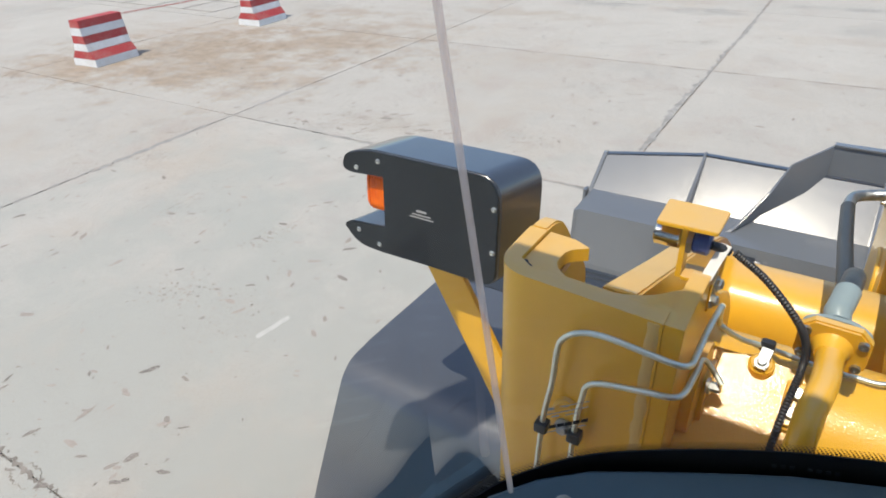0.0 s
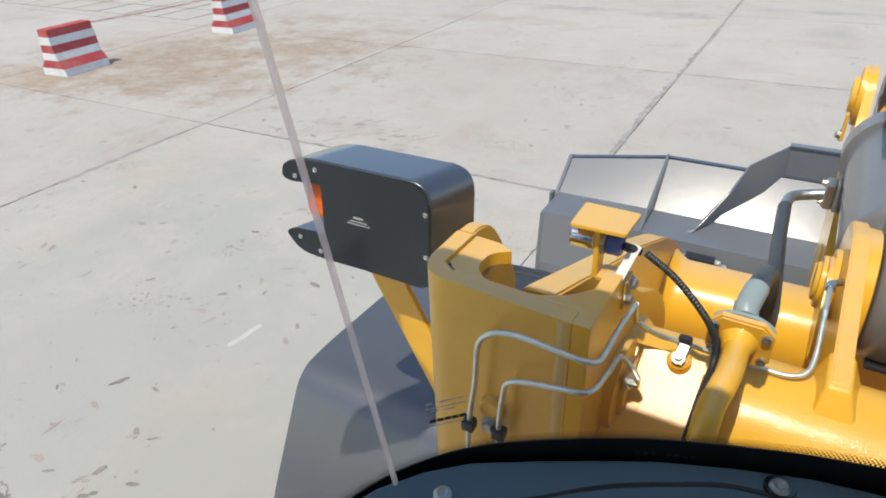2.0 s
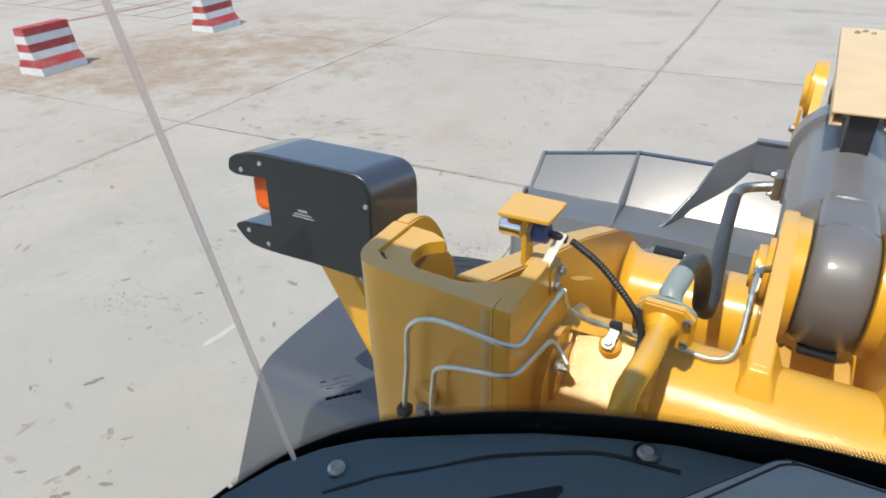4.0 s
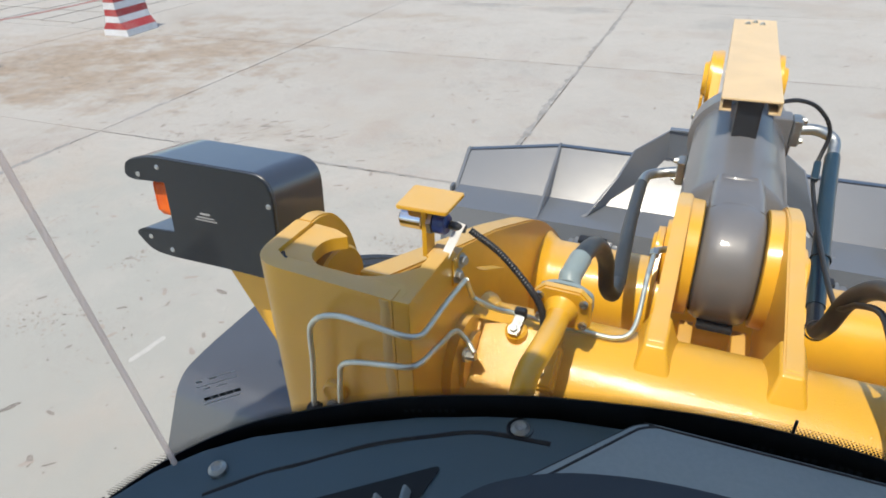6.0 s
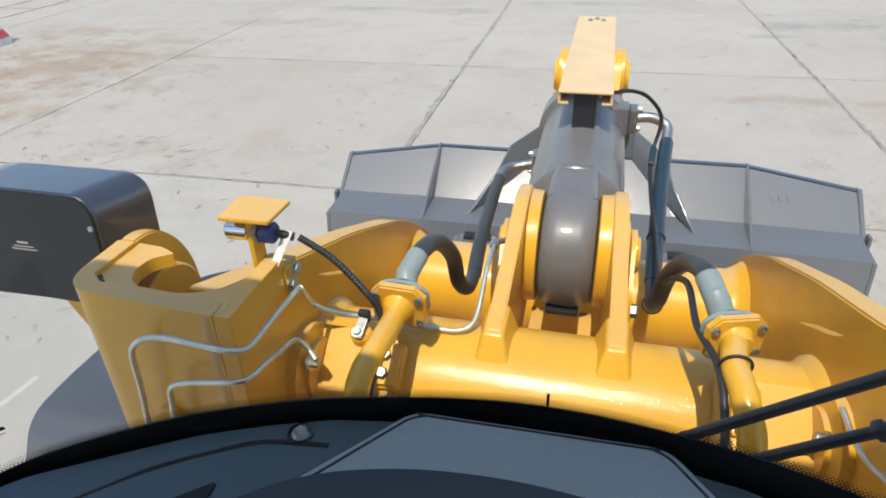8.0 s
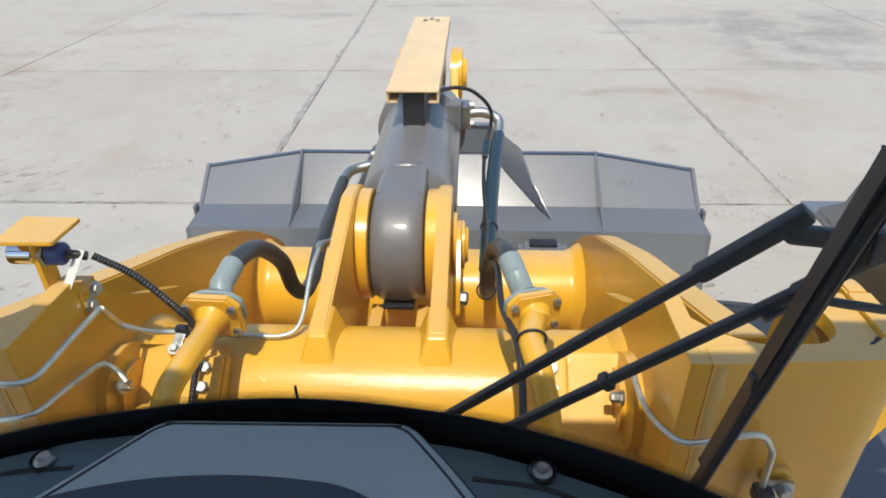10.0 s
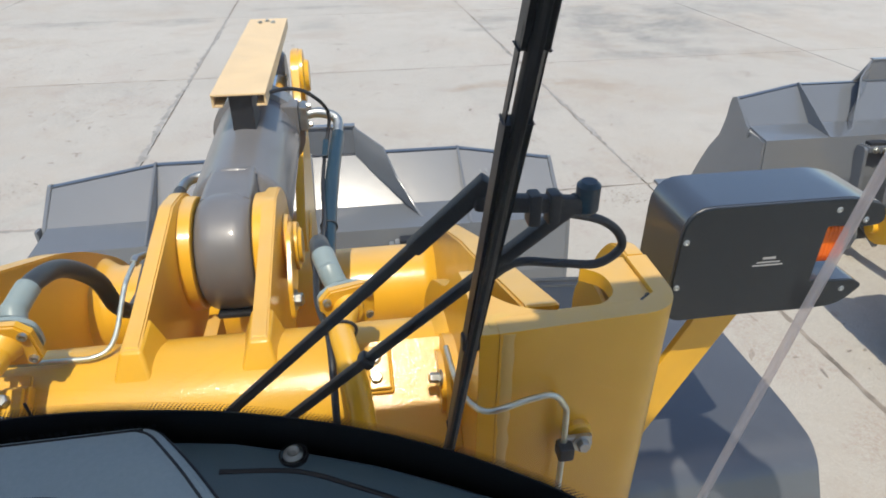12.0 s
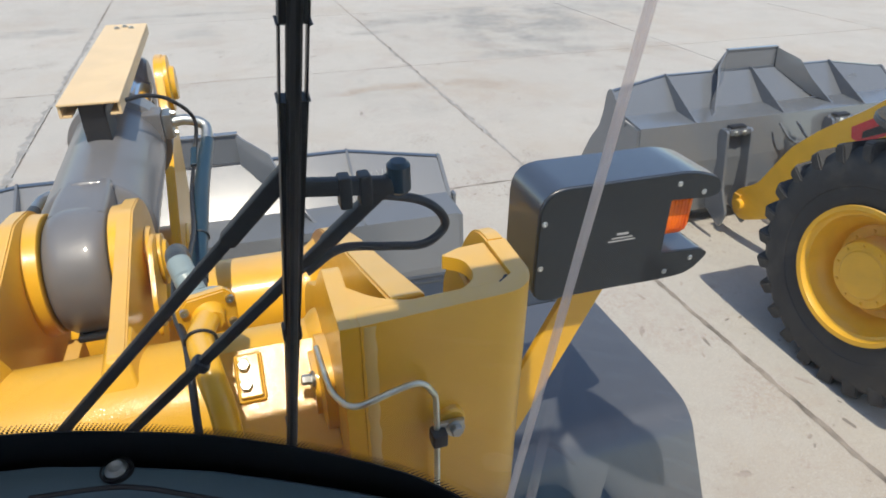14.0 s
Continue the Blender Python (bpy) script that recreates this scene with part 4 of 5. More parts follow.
# ---- headlamp housings, their posts and the fenders ----
def headlamp(s):
    face = [(0.748, 2.246), (0.90, 2.248), (1.005, 2.246), (1.062, 2.250), (1.096, 2.286), (1.080, 2.297), (0.992, 2.303), (0.992, 2.408), (1.068, 2.403), (1.090, 2.408), (1.084, 2.438), (1.030, 2.455), (0.748, 2.455)]
    radii = [0.03, 0, 0.03, 0.035, 0.010, 0.010, 0.004, 0.004, 0.01, 0.012, 0.02, 0.03, 0.048]
    outline = mirror(rounded(face, radii), s)
    # the left housing sits a little nose-down and skewed on its post
    skew = Matrix.Identity(4)
    if s < 0:
        skew[0][1] = 0.20
    seat = Matrix.Translation((0, 1.54, 2.42)) @ Matrix.Rotation(radians(-4.0 if s < 0 else 0.0), 4, "X") @ skew @ Matrix.Translation((0, -1.54, -2.42))

    def seated(bm):
        bm.transform(seat)
        return bm

    lamp = part("headlamp_housing", seated(extrude(outline, "y", 1.5448, 1.662, 0.003, 3)), M_HOUSING, loader, "black headlamp housing with a notch for the indicator")
    inset = mirror(rounded([((a - 0.92) * 0.992 + 0.92, (z - 2.345) * 0.985 + 2.345) for a, z in face], radii), s)
    part("back_cover", seated(extrude(inset, "y", 1.540, 1.5446, 0.001)), M_COVER, lamp, "flat black cover plate held by small screws")
    for x, z in ((1.001, 2.436), (1.053, 2.415), (0.757, 2.398), (0.757, 2.315), (1.056, 2.284), (1.006, 2.264)):
        part("cover_screw", seated(screw_head((s * x, 1.540, z), (0, -1, 0), 0.0055)), M_ZINC, lamp)
    lens = part("indicator_lens", seated(box((min(s * 0.985, s * 1.064), 1.562, 2.318), (max(s * 0.985, s * 1.064), 1.650, 2.406), 0.020)), M_LENS, lamp, "ribbed amber indicator lens")
    for k in range(5):
        x = 1.018 + k * 0.0070
        part("rib", seated(box((min(s * x, s * (x + 0.0030)), 1.5614, 2.334), (max(s * x, s * (x + 0.0030)), 1.59, 2.392), 0.0008)), M_LENS, lens)
    part("bulb_seat", seated(box((min(s * 0.986, s * 0.999), 1.5605, 2.345), (max(s * 0.986, s * 0.999), 1.59, 2.385), 0.004)), M_LENS, lens)
    # small unreadable lettering
    for k, (w, dz) in enumerate(((0.022, 0.0), (0.040, -0.0075), (0.052, -0.0130))):
        h = 0.0020 if k == 0 else 0.0011
        part("lettering", seated(box((s * 0.905 - w / 2, 1.5392, 2.358 + dz - h), (s * 0.905 + w / 2, 1.5402, 2.358 + dz + h), 0)), M_LETTER, lamp, "row of tiny pale lettering")
    post = part("lamp_post", slab_between((s * 0.690, 1.60, 1.80), (-0.927 if s < 0 else 0.905, 1.61, 2.236), 0.075, 0.014, (0, 1, 0)), M_YELLOW, loader, "flat yellow lamp post")
    part("post_foot", box((min(s * 0.664, s * 0.70), 1.58, 1.78), (max(s * 0.664, s * 0.70), 1.66, 1.98), 0.006), M_YELLOW, post)
    part("foot_bolt", bolt((s * 0.705, 1.60, 1.93), (s, -0.6, 0.2), 0.012, 0.014), M_ZINC, post)
    return lamp


def fender(s):
    prof = [(1.34, 1.05), (1.47, 1.365), (1.655, 1.690), (1.70, 1.722), (1.80, 1.730), (2.20, 1.723), (2.20, 1.707), (1.80, 1.714), (1.71, 1.706), (1.668, 1.678), (1.485, 1.358), (1.355, 1.045)]
    bm = extrude(rounded(prof, [0, 0.1, 0.06, 0.05, 0.05, 0, 0, 0.05, 0.05, 0.06, 0.1, 0], 4), "x", s * 0.70, s * 1.30, 0.010, 3)
    lip = rounded([(0.704, 2.19), (0.704, 2.475), (0.90, 2.472), (1.06, 2.452), (1.18, 2.394), (1.262, 2.305), (1.296, 2.19)], [0, 0.03, 0.1, 0.1, 0.08, 0.08, 0], 4)
    f = part("fender", bm, M_FENDER, loader, "charcoal moulded front fender")
    # rounded front end of the fender, darker than the rest, with two ridges
    part("front_lip", extrude(mirror(lip, s), "z", 1.676, 1.7205, 0.010, 3), M_FRONT_LIP, f, "dark front lip of the fender with raised ridges")
    for k in (0.90, 0.80):
        ridge = [(s * (0.704 + (x - 0.704) * k), 2.19 + (y - 2.19) * k, 1.7205) for x, y in lip[2:]]
        part("ridge", sweep(ridge, 0.005, 2, 8), M_FRONT_LIP, f)
    return f


def wheel(s):
    cx, cy, cz = s * 1.005, 2.05, 0.805
    a, b = (cx - s * 0.28, cy, cz), (cx + s, cy, cz)
    prof = [(0.02, 0.42), (0.0, 0.47), (-0.012, 0.60), (0.0, 0.70), (0.035, 0.752), (0.08, 0.775), (0.28, 0.782), (0.48, 0.775), (0.525, 0.752), (0.56, 0.70), (0.572, 0.60), (0.565, 0.55), (0.560, 0.545), (0.560, 0.47), (0.54, 0.42), (0.54, 0.40), (0.02, 0.40), (0.02, 0.42)]
    w = part("wheel", lathe(a, b, prof, 72), M_RUBBER, loader, "deep-lugged earthmover tyre on a yellow rim")
    # each lug runs from the middle of the tread over the shoulder and down the wall
    lug = extrude([(-0.125, -0.04), (-0.125, 0.020), (0.120, 0.024), (0.146, 0.008), (0.152, -0.085), (0.138, -0.125), (0.10, -0.06)], "y", -0.046, 0.046, 0.009)
    lug_me = bpy.data.meshes.new("lug")
    lug.to_mesh(lug_me)
    lug.free()
    lug_me.materials.append(M_RUBBER)
    for k in range(26):
        for side in (-1, 1):
            an = (k + (0.5 if side > 0 else 0)) * math.tau / 26
            o = new("lug", lug_me)
            o.parent = w
            turn = Matrix.Rotation(radians(side * 18 + (180 if side < 0 else 0)), 4, "Z")
            o.matrix_local = Matrix.Translation((cx + side * 0.135, cy + 0.785 * math.sin(an), cz + 0.785 * math.cos(an))) @ Matrix.Rotation(-an, 4, "X") @ turn
    rim = lathe((cx + s * 0.10, cy, cz), (cx + s, cy, cz), [(0.0, 0.41), (0.165, 0.415), (0.180, 0.438), (0.194, 0.434), (0.190, 0.405), (0.165, 0.392), (0.155, 0.375), (0.120, 0.362), (0.085, 0.345), (0.06, 0.318), (0.02, 0.300), (-0.01, 0.285), (-0.01, 0.225), (0.11, 0.218), (0.135, 0.205), (0.14, 0.155), (0.150, 0.145), (0.150, 0.0)], 64)
    r = part("rim", rim, M_YELLOW, w, "yellow steel wheel rim")
    for k in range(12):
        an = k * math.tau / 12
        part("wheel_nut", bolt((cx + s * 0.088, cy + 0.252 * math.sin(an), cz + 0.252 * math.cos(an)), (s, 0, 0), 0.014, 0.02), M_YELLOW, r)
    for k in range(10):
        an = (k + 0.5) * math.tau / 10
        part("hub_bolt", bolt((cx + s * 0.240, cy + 0.180 * math.sin(an), cz + 0.180 * math.cos(an)), (s, 0, 0), 0.009, 0.010, False), M_YELLOW, r)
    return w


for s in (-1, 1):
    headlamp(s)
    fender(s)
    wheel(s)
part("front_axle", rod((-0.85, 2.05, 0.805), (0.85, 2.05, 0.805), 0.16, 0.02, 32), M_YELLOW, loader)
part("rear_frame", box((-0.42, -2.1, 0.62), (0.42, 1.39, 1.445), 0.03), M_YELLOW, loader)
part("front_frame", box((-0.395, 1.40, 0.75), (0.395, 2.35, 1.55), 0.02), M_YELLOW, loader)


# ---- bucket ----
def bucket():
    X = 1.53
    bm = bmesh.new()
    # shell outline from the rim over two folds round the back to the cutting edge
    ends = [(4.535, 1.230), (4.315, 1.072), (4.075, 1.042)]
    middle = [(4.645, 1.290), (4.385, 1.045), (4.115, 1.024)]
    lower = [(4.030, 0.72), (4.02, 0.45), (4.10, 0.20), (4.25, 0.06), (4.45, 0.02), (5.40, 0.015)]
    rows = [[bm.verts.new((x, y, z)) for y, z in (*(middle if abs(x) < 1.2 else ends), *lower)] for x in (-X, -0.945, 0.945, X)]
    for u, v in zip(rows, rows[1:]):
        for k in range(len(u) - 1):
            bm.faces.new((u[k], v[k], v[k + 1], u[k + 1]))
    bmesh.ops.recalc_face_normals(bm, faces=bm.faces)
    bmesh.ops.solidify(bm, geom=bm.faces[:], thickness=0.02)
    b = part("bucket", bm, M_GREY, loader, "charcoal-painted steel loader bucket resting on the yard", 8)
    part("fold_weld", sweep([(-1.53, 4.072, 1.042), (-0.95, 4.110, 1.026), (0, 4.111, 1.026), (0.95, 4.110, 1.026), (1.53, 4.072, 1.042)], 0.006, 4, 8), M_GREY, b)
    for s in (-1, 1):
        side = [(4.555, 1.262), (4.53, 1.262), (4.30, 1.090), (4.29, 1.060), (4.06, 1.048), (4.015, 0.72), (4.01, 0.45), (4.09, 0.19), (4.24, 0.05), (4.45, 0.01), (5.35, 0.01), (5.30, 0.12), (4.97, 0.34), (4.87, 0.56), (4.775, 0.74), (4.655, 0.90), (4.615, 1.05), (4.605, 1.18), (4.59, 1.245)]
        part("side_plate", extrude(side, "x", s * 1.531, s * 1.556, 0.004), M_GREY, b)
        rib = [(4.645, 1.332), (4.625, 1.332), (4.10, 1.050), (4.10, 1.030), (4.38, 1.050), (4.645, 1.295)]
        part("rib", extrude(rib, "x", s * 0.938, s * 0.952, 0.002), M_GREY, b)
        if s > 0:
            part("rib", extrude(rib, "x", -0.007, 0.007, 0.002), M_GREY, b)
        for o in (0.535, 0.625):
            part("lug_bolt", bolt((s * o, 3.955, 0.972), (0, -1, 0.2), 0.02, 0.016), M_ZINC, b)
        part("rim_bar", slab_between((s * 0.945, 4.652, 1.300), (s * 1.545, 4.545, 1.238), 0.042, 0.030), M_HOUSING, b)
        g = bmesh.new()
        outline = [(0.698, 4.20, 1.040), (0.562, 4.408, 1.078), (0.368, 4.546, 1.229), (0.285, 4.640, 1.295), (0.285, 4.660, 1.487), (0.46, 4.52, 1.393), (0.528, 4.40, 1.245), (0.66, 4.215, 1.060)]
        g.faces.new([g.verts.new((s * x, y, z)) for x, y, z in outline])
        bmesh.ops.triangulate(g, faces=g.faces[:])
        bmesh.ops.solidify(g, geom=g.faces[:], thickness=0.014)
        part("spill_guard_end", g, M_GREY, b, "", 60)
        part("end_stiffener", box((min(s * 1.558, s * 1.575), 4.25, 1.02), (max(s * 1.558, s * 1.575), 4.31, 1.10), 0.003), M_GREY, b)
        lug = [(3.96, 0.990), (4.06, 0.990), (4.03, 0.26), (3.80, 0.14), (3.76, 0.30), (3.86, 0.48)]
        for o in (0.437, 0.690):
            part("hinge_lug", extrude(rounded(lug, 0.03), "x", s * o, s * (o + 0.03), 0.003), M_GREY, b)
        part("lug_cap", box((min(s * 0.47, s * 0.688), 3.955, 0.945), (max(s * 0.47, s * 0.688), 4.06, 0.995), 0.005), M_GREY, b)
        part("lug_block", box((min(s * 0.50, s * 0.66), 3.985, 0.9955), (max(s * 0.50, s * 0.66), 4.05, 1.018), 0.004), M_BLACK, b)
    for z, y in ((0.72, 4.017), (0.47, 4.008)):
        part("seam_weld", sweep([(-1.52, y, z), (0, y, z), (1.52, y, z)], 0.007, 3, 8), M_GREY, b)
    for x in (-0.13, 0.06):
        part("guide_hook", sweep([(x, 4.00, 1.00), (x + 0.02, 3.96, 0.95), (x + 0.07, 3.93, 0.88), (x + 0.16, 3.93, 0.82), (x + 0.24, 3.95, 0.80)], 0.012, 6, 10), M_GREY, b, "bent steel guide hook")
    part("rim_bar", slab_between((-0.945, 4.652, 1.300), (0.945, 4.652, 1.300), 0.042, 0.030), M_HOUSING, b)
    part("spill_guard", extrude([(-0.42, 1.305), (0.42, 1.305), (0.29, 1.49), (-0.29, 1.49)], "y", 4.655, 4.672, 0.003), M_GREY, b)
    part("guard_lip", slab_between((-0.29, 4.668, 1.494), (0.29, 4.668, 1.494), 0.05, 0.012), M_GREY, b)
    for x, z0, z1 in ((1.068, 1.215, 1.190), (1.095, 1.186, 1.216), (1.110, 1.220, 1.186), (1.138, 1.188, 1.220), (1.160, 1.222, 1.190)):
        y0, y1 = 4.315 + (z0 - 1.072) * 1.392 - 0.0215, 4.315 + (z1 - 1.072) * 1.392 - 0.0215
        part("chalk_stroke", slab_between((x, y0, z0), (x + 0.014, y1, z1), 0.0018, 0.003), M_LETTER, b, "faint chalk stroke")
    part("cutting_edge", box((-1.56, 5.35, 0.0), (1.56, 5.62, 0.03), 0.004), M_GREY, b)
    return b


bucket()

# ---- cab: windscreen, dash, wiper ----
SCREEN_Z = 2.52
EDGE = [(0.0, 1.159), (0.05, 1.157), (0.10, 1.152), (0.16, 1.145), (0.215, 1.135), (0.27, 1.123), (0.32, 1.108), (0.37, 1.090), (0.415, 1.070), (0.45, 1.044), (0.478, 1.012), (0.500, 0.967)]
FULL = [(-x, y) for x, y in EDGE[:0:-1]] + EDGE
CORNER = [(0.500, 0.967), (0.515, 0.92), (0.55, 0.82), (0.63, 0.66), (0.75, 0.50)]
LEAN_BACK = 0.07


def border_z(x):
    """Height of the printed border, which dips towards the sides."""
    return 2.540 - (0.50 if x > 0.06 else 0.32) * (x - 0.06) ** 2


def screen_at(x, y, z, off=0.0):
    """A point of the screen over the plan line, leaning back with height; off: outwards from the middle of the cab."""
    v = Vector((x, y - 0.3, 0)).normalized() * off
    return Vector((x, y, z)) + v + Vector((0, -LEAN_BACK * (z - SCREEN_Z), 0))


def screen(line, z0, z1, off=0.0, thick=0.005, rows=6):
    line = [(q.x, q.y) for q in curve_points([(x, y, 0) for x, y in line], 5)]
    bm = bmesh.new()
    top = z1 if callable(z1) else (lambda x: z1)
    g = [[bm.verts.new(screen_at(x, y, z0 + (top(x) - z0) * k / rows, off)) for k in range(rows + 1)] for x, y in line]
    for u, v in zip(g, g[1:]):
        for k in range(rows):
            bm.faces.new((u[k], v[k], v[k + 1], u[k + 1]))
    bmesh.ops.recalc_face_normals(bm, faces=bm.faces)
    if thick:
        bmesh.ops.solidify(bm, geom=bm.faces[:], thickness=thick)
    return bm


wind = part("windscreen", screen(FULL, 2.34, 3.28, 0.0, 0.0, 8), M_GLASS, loader, "curved clear front windscreen")
wind.visible_shadow = False
for s in (-1, 1):
    c = part("corner_glass", screen(mirror(CORNER, s), 2.34, 3.28, 0.0, 0.0, 8), M_GLASS, loader, "clear cab corner pane")
    c.visible_shadow = False
    part("glass_joint", sweep([(s * (0.469 + 0.092 * (z - 2.6)), 1.001 - 0.077 * (z - 2.6), z) for z in (2.40, 2.5, 2.7, 2.9, 3.1, 3.27)], 0.0025, 6, 10), M_SEAL, loader, "milky silicone joint between two panes")
    part("corner_border", screen(mirror(CORNER, s), 2.25, lambda x: 2.444 - (abs(x) - 0.5) * 0.5, -0.004, 0.0015, 2), M_BORDER, loader)
part("screen_border", screen(FULL, 2.30, border_z, -0.004, 0.0015, 2), M_BORDER, loader, "black printed border along the windscreen foot")
part("border_mark", sweep([screen_at(0.014, 1.159, z, -0.004) for z in (2.533, 2.543, 2.552)], 0.0012, 3, 6), M_BLACK, loader)
# printed dots that thin out above the border
dots = bmesh.new()
fine = curve_points([(x, y, 0) for x, y in FULL], 40)
acc, last = 0.0, fine[0]
spots = []
for q in fine[1:]:
    acc += (q - last).length
    last = q
    if acc > 0.0024:
        acc = 0.0
        spots.append(q)
for row in range(4):
    r = 0.00108 - row * 0.00016
    for i, q in enumerate(spots):
        if i == 0:
            continue
        p = q if row % 2 == 0 else (q + spots[i - 1]) / 2
        c = screen_at(p.x, p.y, border_z(p.x) + 0.0006 + row * 0.0020, -0.0035)
        n = Vector((p.x, p.y - 0.3, 0)).normalized()
        t = Vector((-n.y, n.x, 0))
        ring = [dots.verts.new(c + t * (r * math.cos(a * math.tau / 6)) + Vector((0, 0, r * math.sin(a * math.tau / 6)))) for a in range(6)]
        dots.faces.new(ring)
db = part("border_dots", dots, M_BLACK, loader, "rows of printed black dots", 0)
tagged(db, kind="stuff")
# a small sticker on the glass, seen from its back; its writing is drawn as bars
def on_screen(x, z, off=-0.003):
    y = float(np.interp(abs(x), [q[0] for q in EDGE], [q[1] for q in EDGE]))
    return screen_at(x, y, z, off)


sticker = []
for k in range(5):
    x = -0.4425 + 0.0052 * k
    sticker.append((x, x + 0.0047, 2.5045 + 0.0010 * k, 0.0038))
for x0, x1, z, w in ((-0.444, -0.418, 2.4985, 0.0008), (-0.441, -0.436, 2.5165, 0.0014), (-0.432, -0.424, 2.5175, 0.0010), (-0.4445, -0.428, 2.5195, 0.0008), (-0.430, -0.417, 2.5225, 0.0008), (-0.4435, -0.4395, 2.5255, 0.0030), (-0.436, -0.417, 2.5275, 0.0007), (-0.434, -0.430, 2.5275, 0.0020)):
    sticker.append((x0, x1, z, w))
for x0, x1, z, w in sticker:
    part("glass_sticker", slab_between(on_screen(x0, z), on_screen(x1, z + (x1 - x0) * 0.2), w, 0.0006, (-0.5, 0.8, 0.1)), M_STICKER if w > 0.003 else M_STICKER_FINE, loader, "dark printed bars of a glass sticker")

# dash: shelf, hood, groove, vent, screws
def shelf_z(x, y):
    rim = float(np.interp(abs(x), [0.0, 0.15, 0.20, 0.27, 0.31, 0.35, 0.42, 0.50], [2.517, 2.510, 2.503, 2.490, 2.481, 2.472, 2.462, 2.452]))
    glass = float(np.interp(abs(x), [q[0] for q in EDGE], [q[1] for q in EDGE]))
    return rim - max(0.0, glass - 0.008 - y) * 0.10


shelf_front = [(x * 0.985, y - 0.008) for x, y in FULL]
inner = [(x * 0.90, y - 0.10) for x, y in FULL]
bm = bmesh.new()
rings = [[(x, y, 2.30) for x, y in shelf_front], [(x, y, shelf_z(x, y) - 0.006) for x, y in shelf_front], [(x * 0.992, y - 0.005, shelf_z(x, y)) for x, y in shelf_front], [(x, y, shelf_z(x, y)) for x, y in inner],
         [(x * 0.80, y - 0.22, shelf_z(x, y) - 0.02) for x, y in FULL], [(x * 0.75, y - 0.30, 2.36) for x, y in FULL], [(x * 0.75, y - 0.31, 2.10) for x, y in FULL]]
rings = [[bm.verts.new(q) for q in r] for r in rings]
for u, v in zip(rings, rings[1:]):
    for k in range(len(u) - 1):
        bm.faces.new((u[k], u[k + 1], v[k + 1], v[k]))
bmesh.ops.recalc_face_normals(bm, faces=bm.faces)
for f in bm.faces:
    f.smooth = True
dash = part("dashboard", bm, M_DASH, loader, "dark blue-grey grained dashboard top behind the windscreen", 40)
for s in (-1, 1):
    # black line half sunk in the shelf, for the shade in its groove
    groove_shade = [(0.150, 1.108), (0.206, 1.106), (0.250, 1.092), (0.295, 1.074), (0.335, 1.050), (0.374, 1.026), (0.41, 0.995)]
    part("groove_shade", sweep([(s * x, y, shelf_z(x, y) - 0.0008) for x, y in groove_shade], 0.0024, 6, 8), M_BLACK, dash)
hood_plan = rounded([(-0.24, 0.95), (-0.150, 1.058), (-0.087, 1.136), (0.102, 1.139), (0.134, 1.100), (0.24, 0.95)], [0.02, 0.02, 0.014, 0.014, 0.02, 0.02])
hood = extrude(hood_plan, "z", 2.46, 2.532, 0.003, 3)
part("instrument_hood", hood, M_HOOD, dash, "raised grey instrument hood")
seam = [(x * 1.006, y + 0.0012, 2.5265) for x, y in hood_plan if y > 0.956]
part("hood_seam", sweep(seam, 0.0012, 2, 8), M_BLACK, dash)
crease = [(x * 0.962, y - 0.0050, 2.5319) for x, y in hood_plan if y > 0.956]
part("hood_crease", sweep(crease, 0.0011, 2, 8), M_BLACK, dash)
visor = extrude(rounded([(-0.21, 0.94), (-0.19, 1.020), (-0.141, 1.056), (-0.074, 1.076), (0.0, 1.081), (0.062, 1.075), (0.092, 1.060), (0.12, 1.02), (0.15, 0.94)], [0, 0.04, 0.05, 0.06, 0.06, 0.03, 0.03, 0.04, 0]), "z", 2.50, 2.549, 0.010, 4)
part("hood_visor", visor, M_VISOR, dash, "dark rounded visor on the instrument hood")
for x0, x1, z0 in ((-0.284, -0.231, 2.4865), (-0.008, 0.104, 2.517)):
    n = int((x1 - x0) / 0.0055)
    for k in range(n):
        xa = x0 + (x1 - x0) * k / n
        za = z0 + (0.008 if x0 < -0.1 else 0.006) * k / n
        if k % 5 != 3:
            part("border_print", slab_between(on_screen(xa, za, -0.0062), on_screen(xa + 0.0032, za + 0.0004, -0.0062), 0.0034, 0.0004, (0, 1, 0)), M_HOSE, loader)
for x, y, z in ((-0.1770, 1.1165, 2.5085), (0.2025, 1.1205, 2.5065), (-0.412, 1.018, 2.466), (0.424, 1.020, 2.466)):
    if abs(x) < 0.3:
        # black dish for the recess and the shade round its screw
        part("shaded_screw_recess", lathe((x, y, z - 0.016), (x, y, z), [(0, 0.0112), (0.0132, 0.0112), (0.0138, 0.0106), (0.012, 0.0098), (0.012, 0)], 24), M_BLACK, dash)
    part("dash_screw", lathe((x, y, z - 0.006), (x, y - 0.1, z + 1), [(0, 0.0082), (0.004, 0.0078), (0.0065, 0.0050), (0.0045, 0.0022), (0.0045, 0)], 16), M_ZINC, dash)
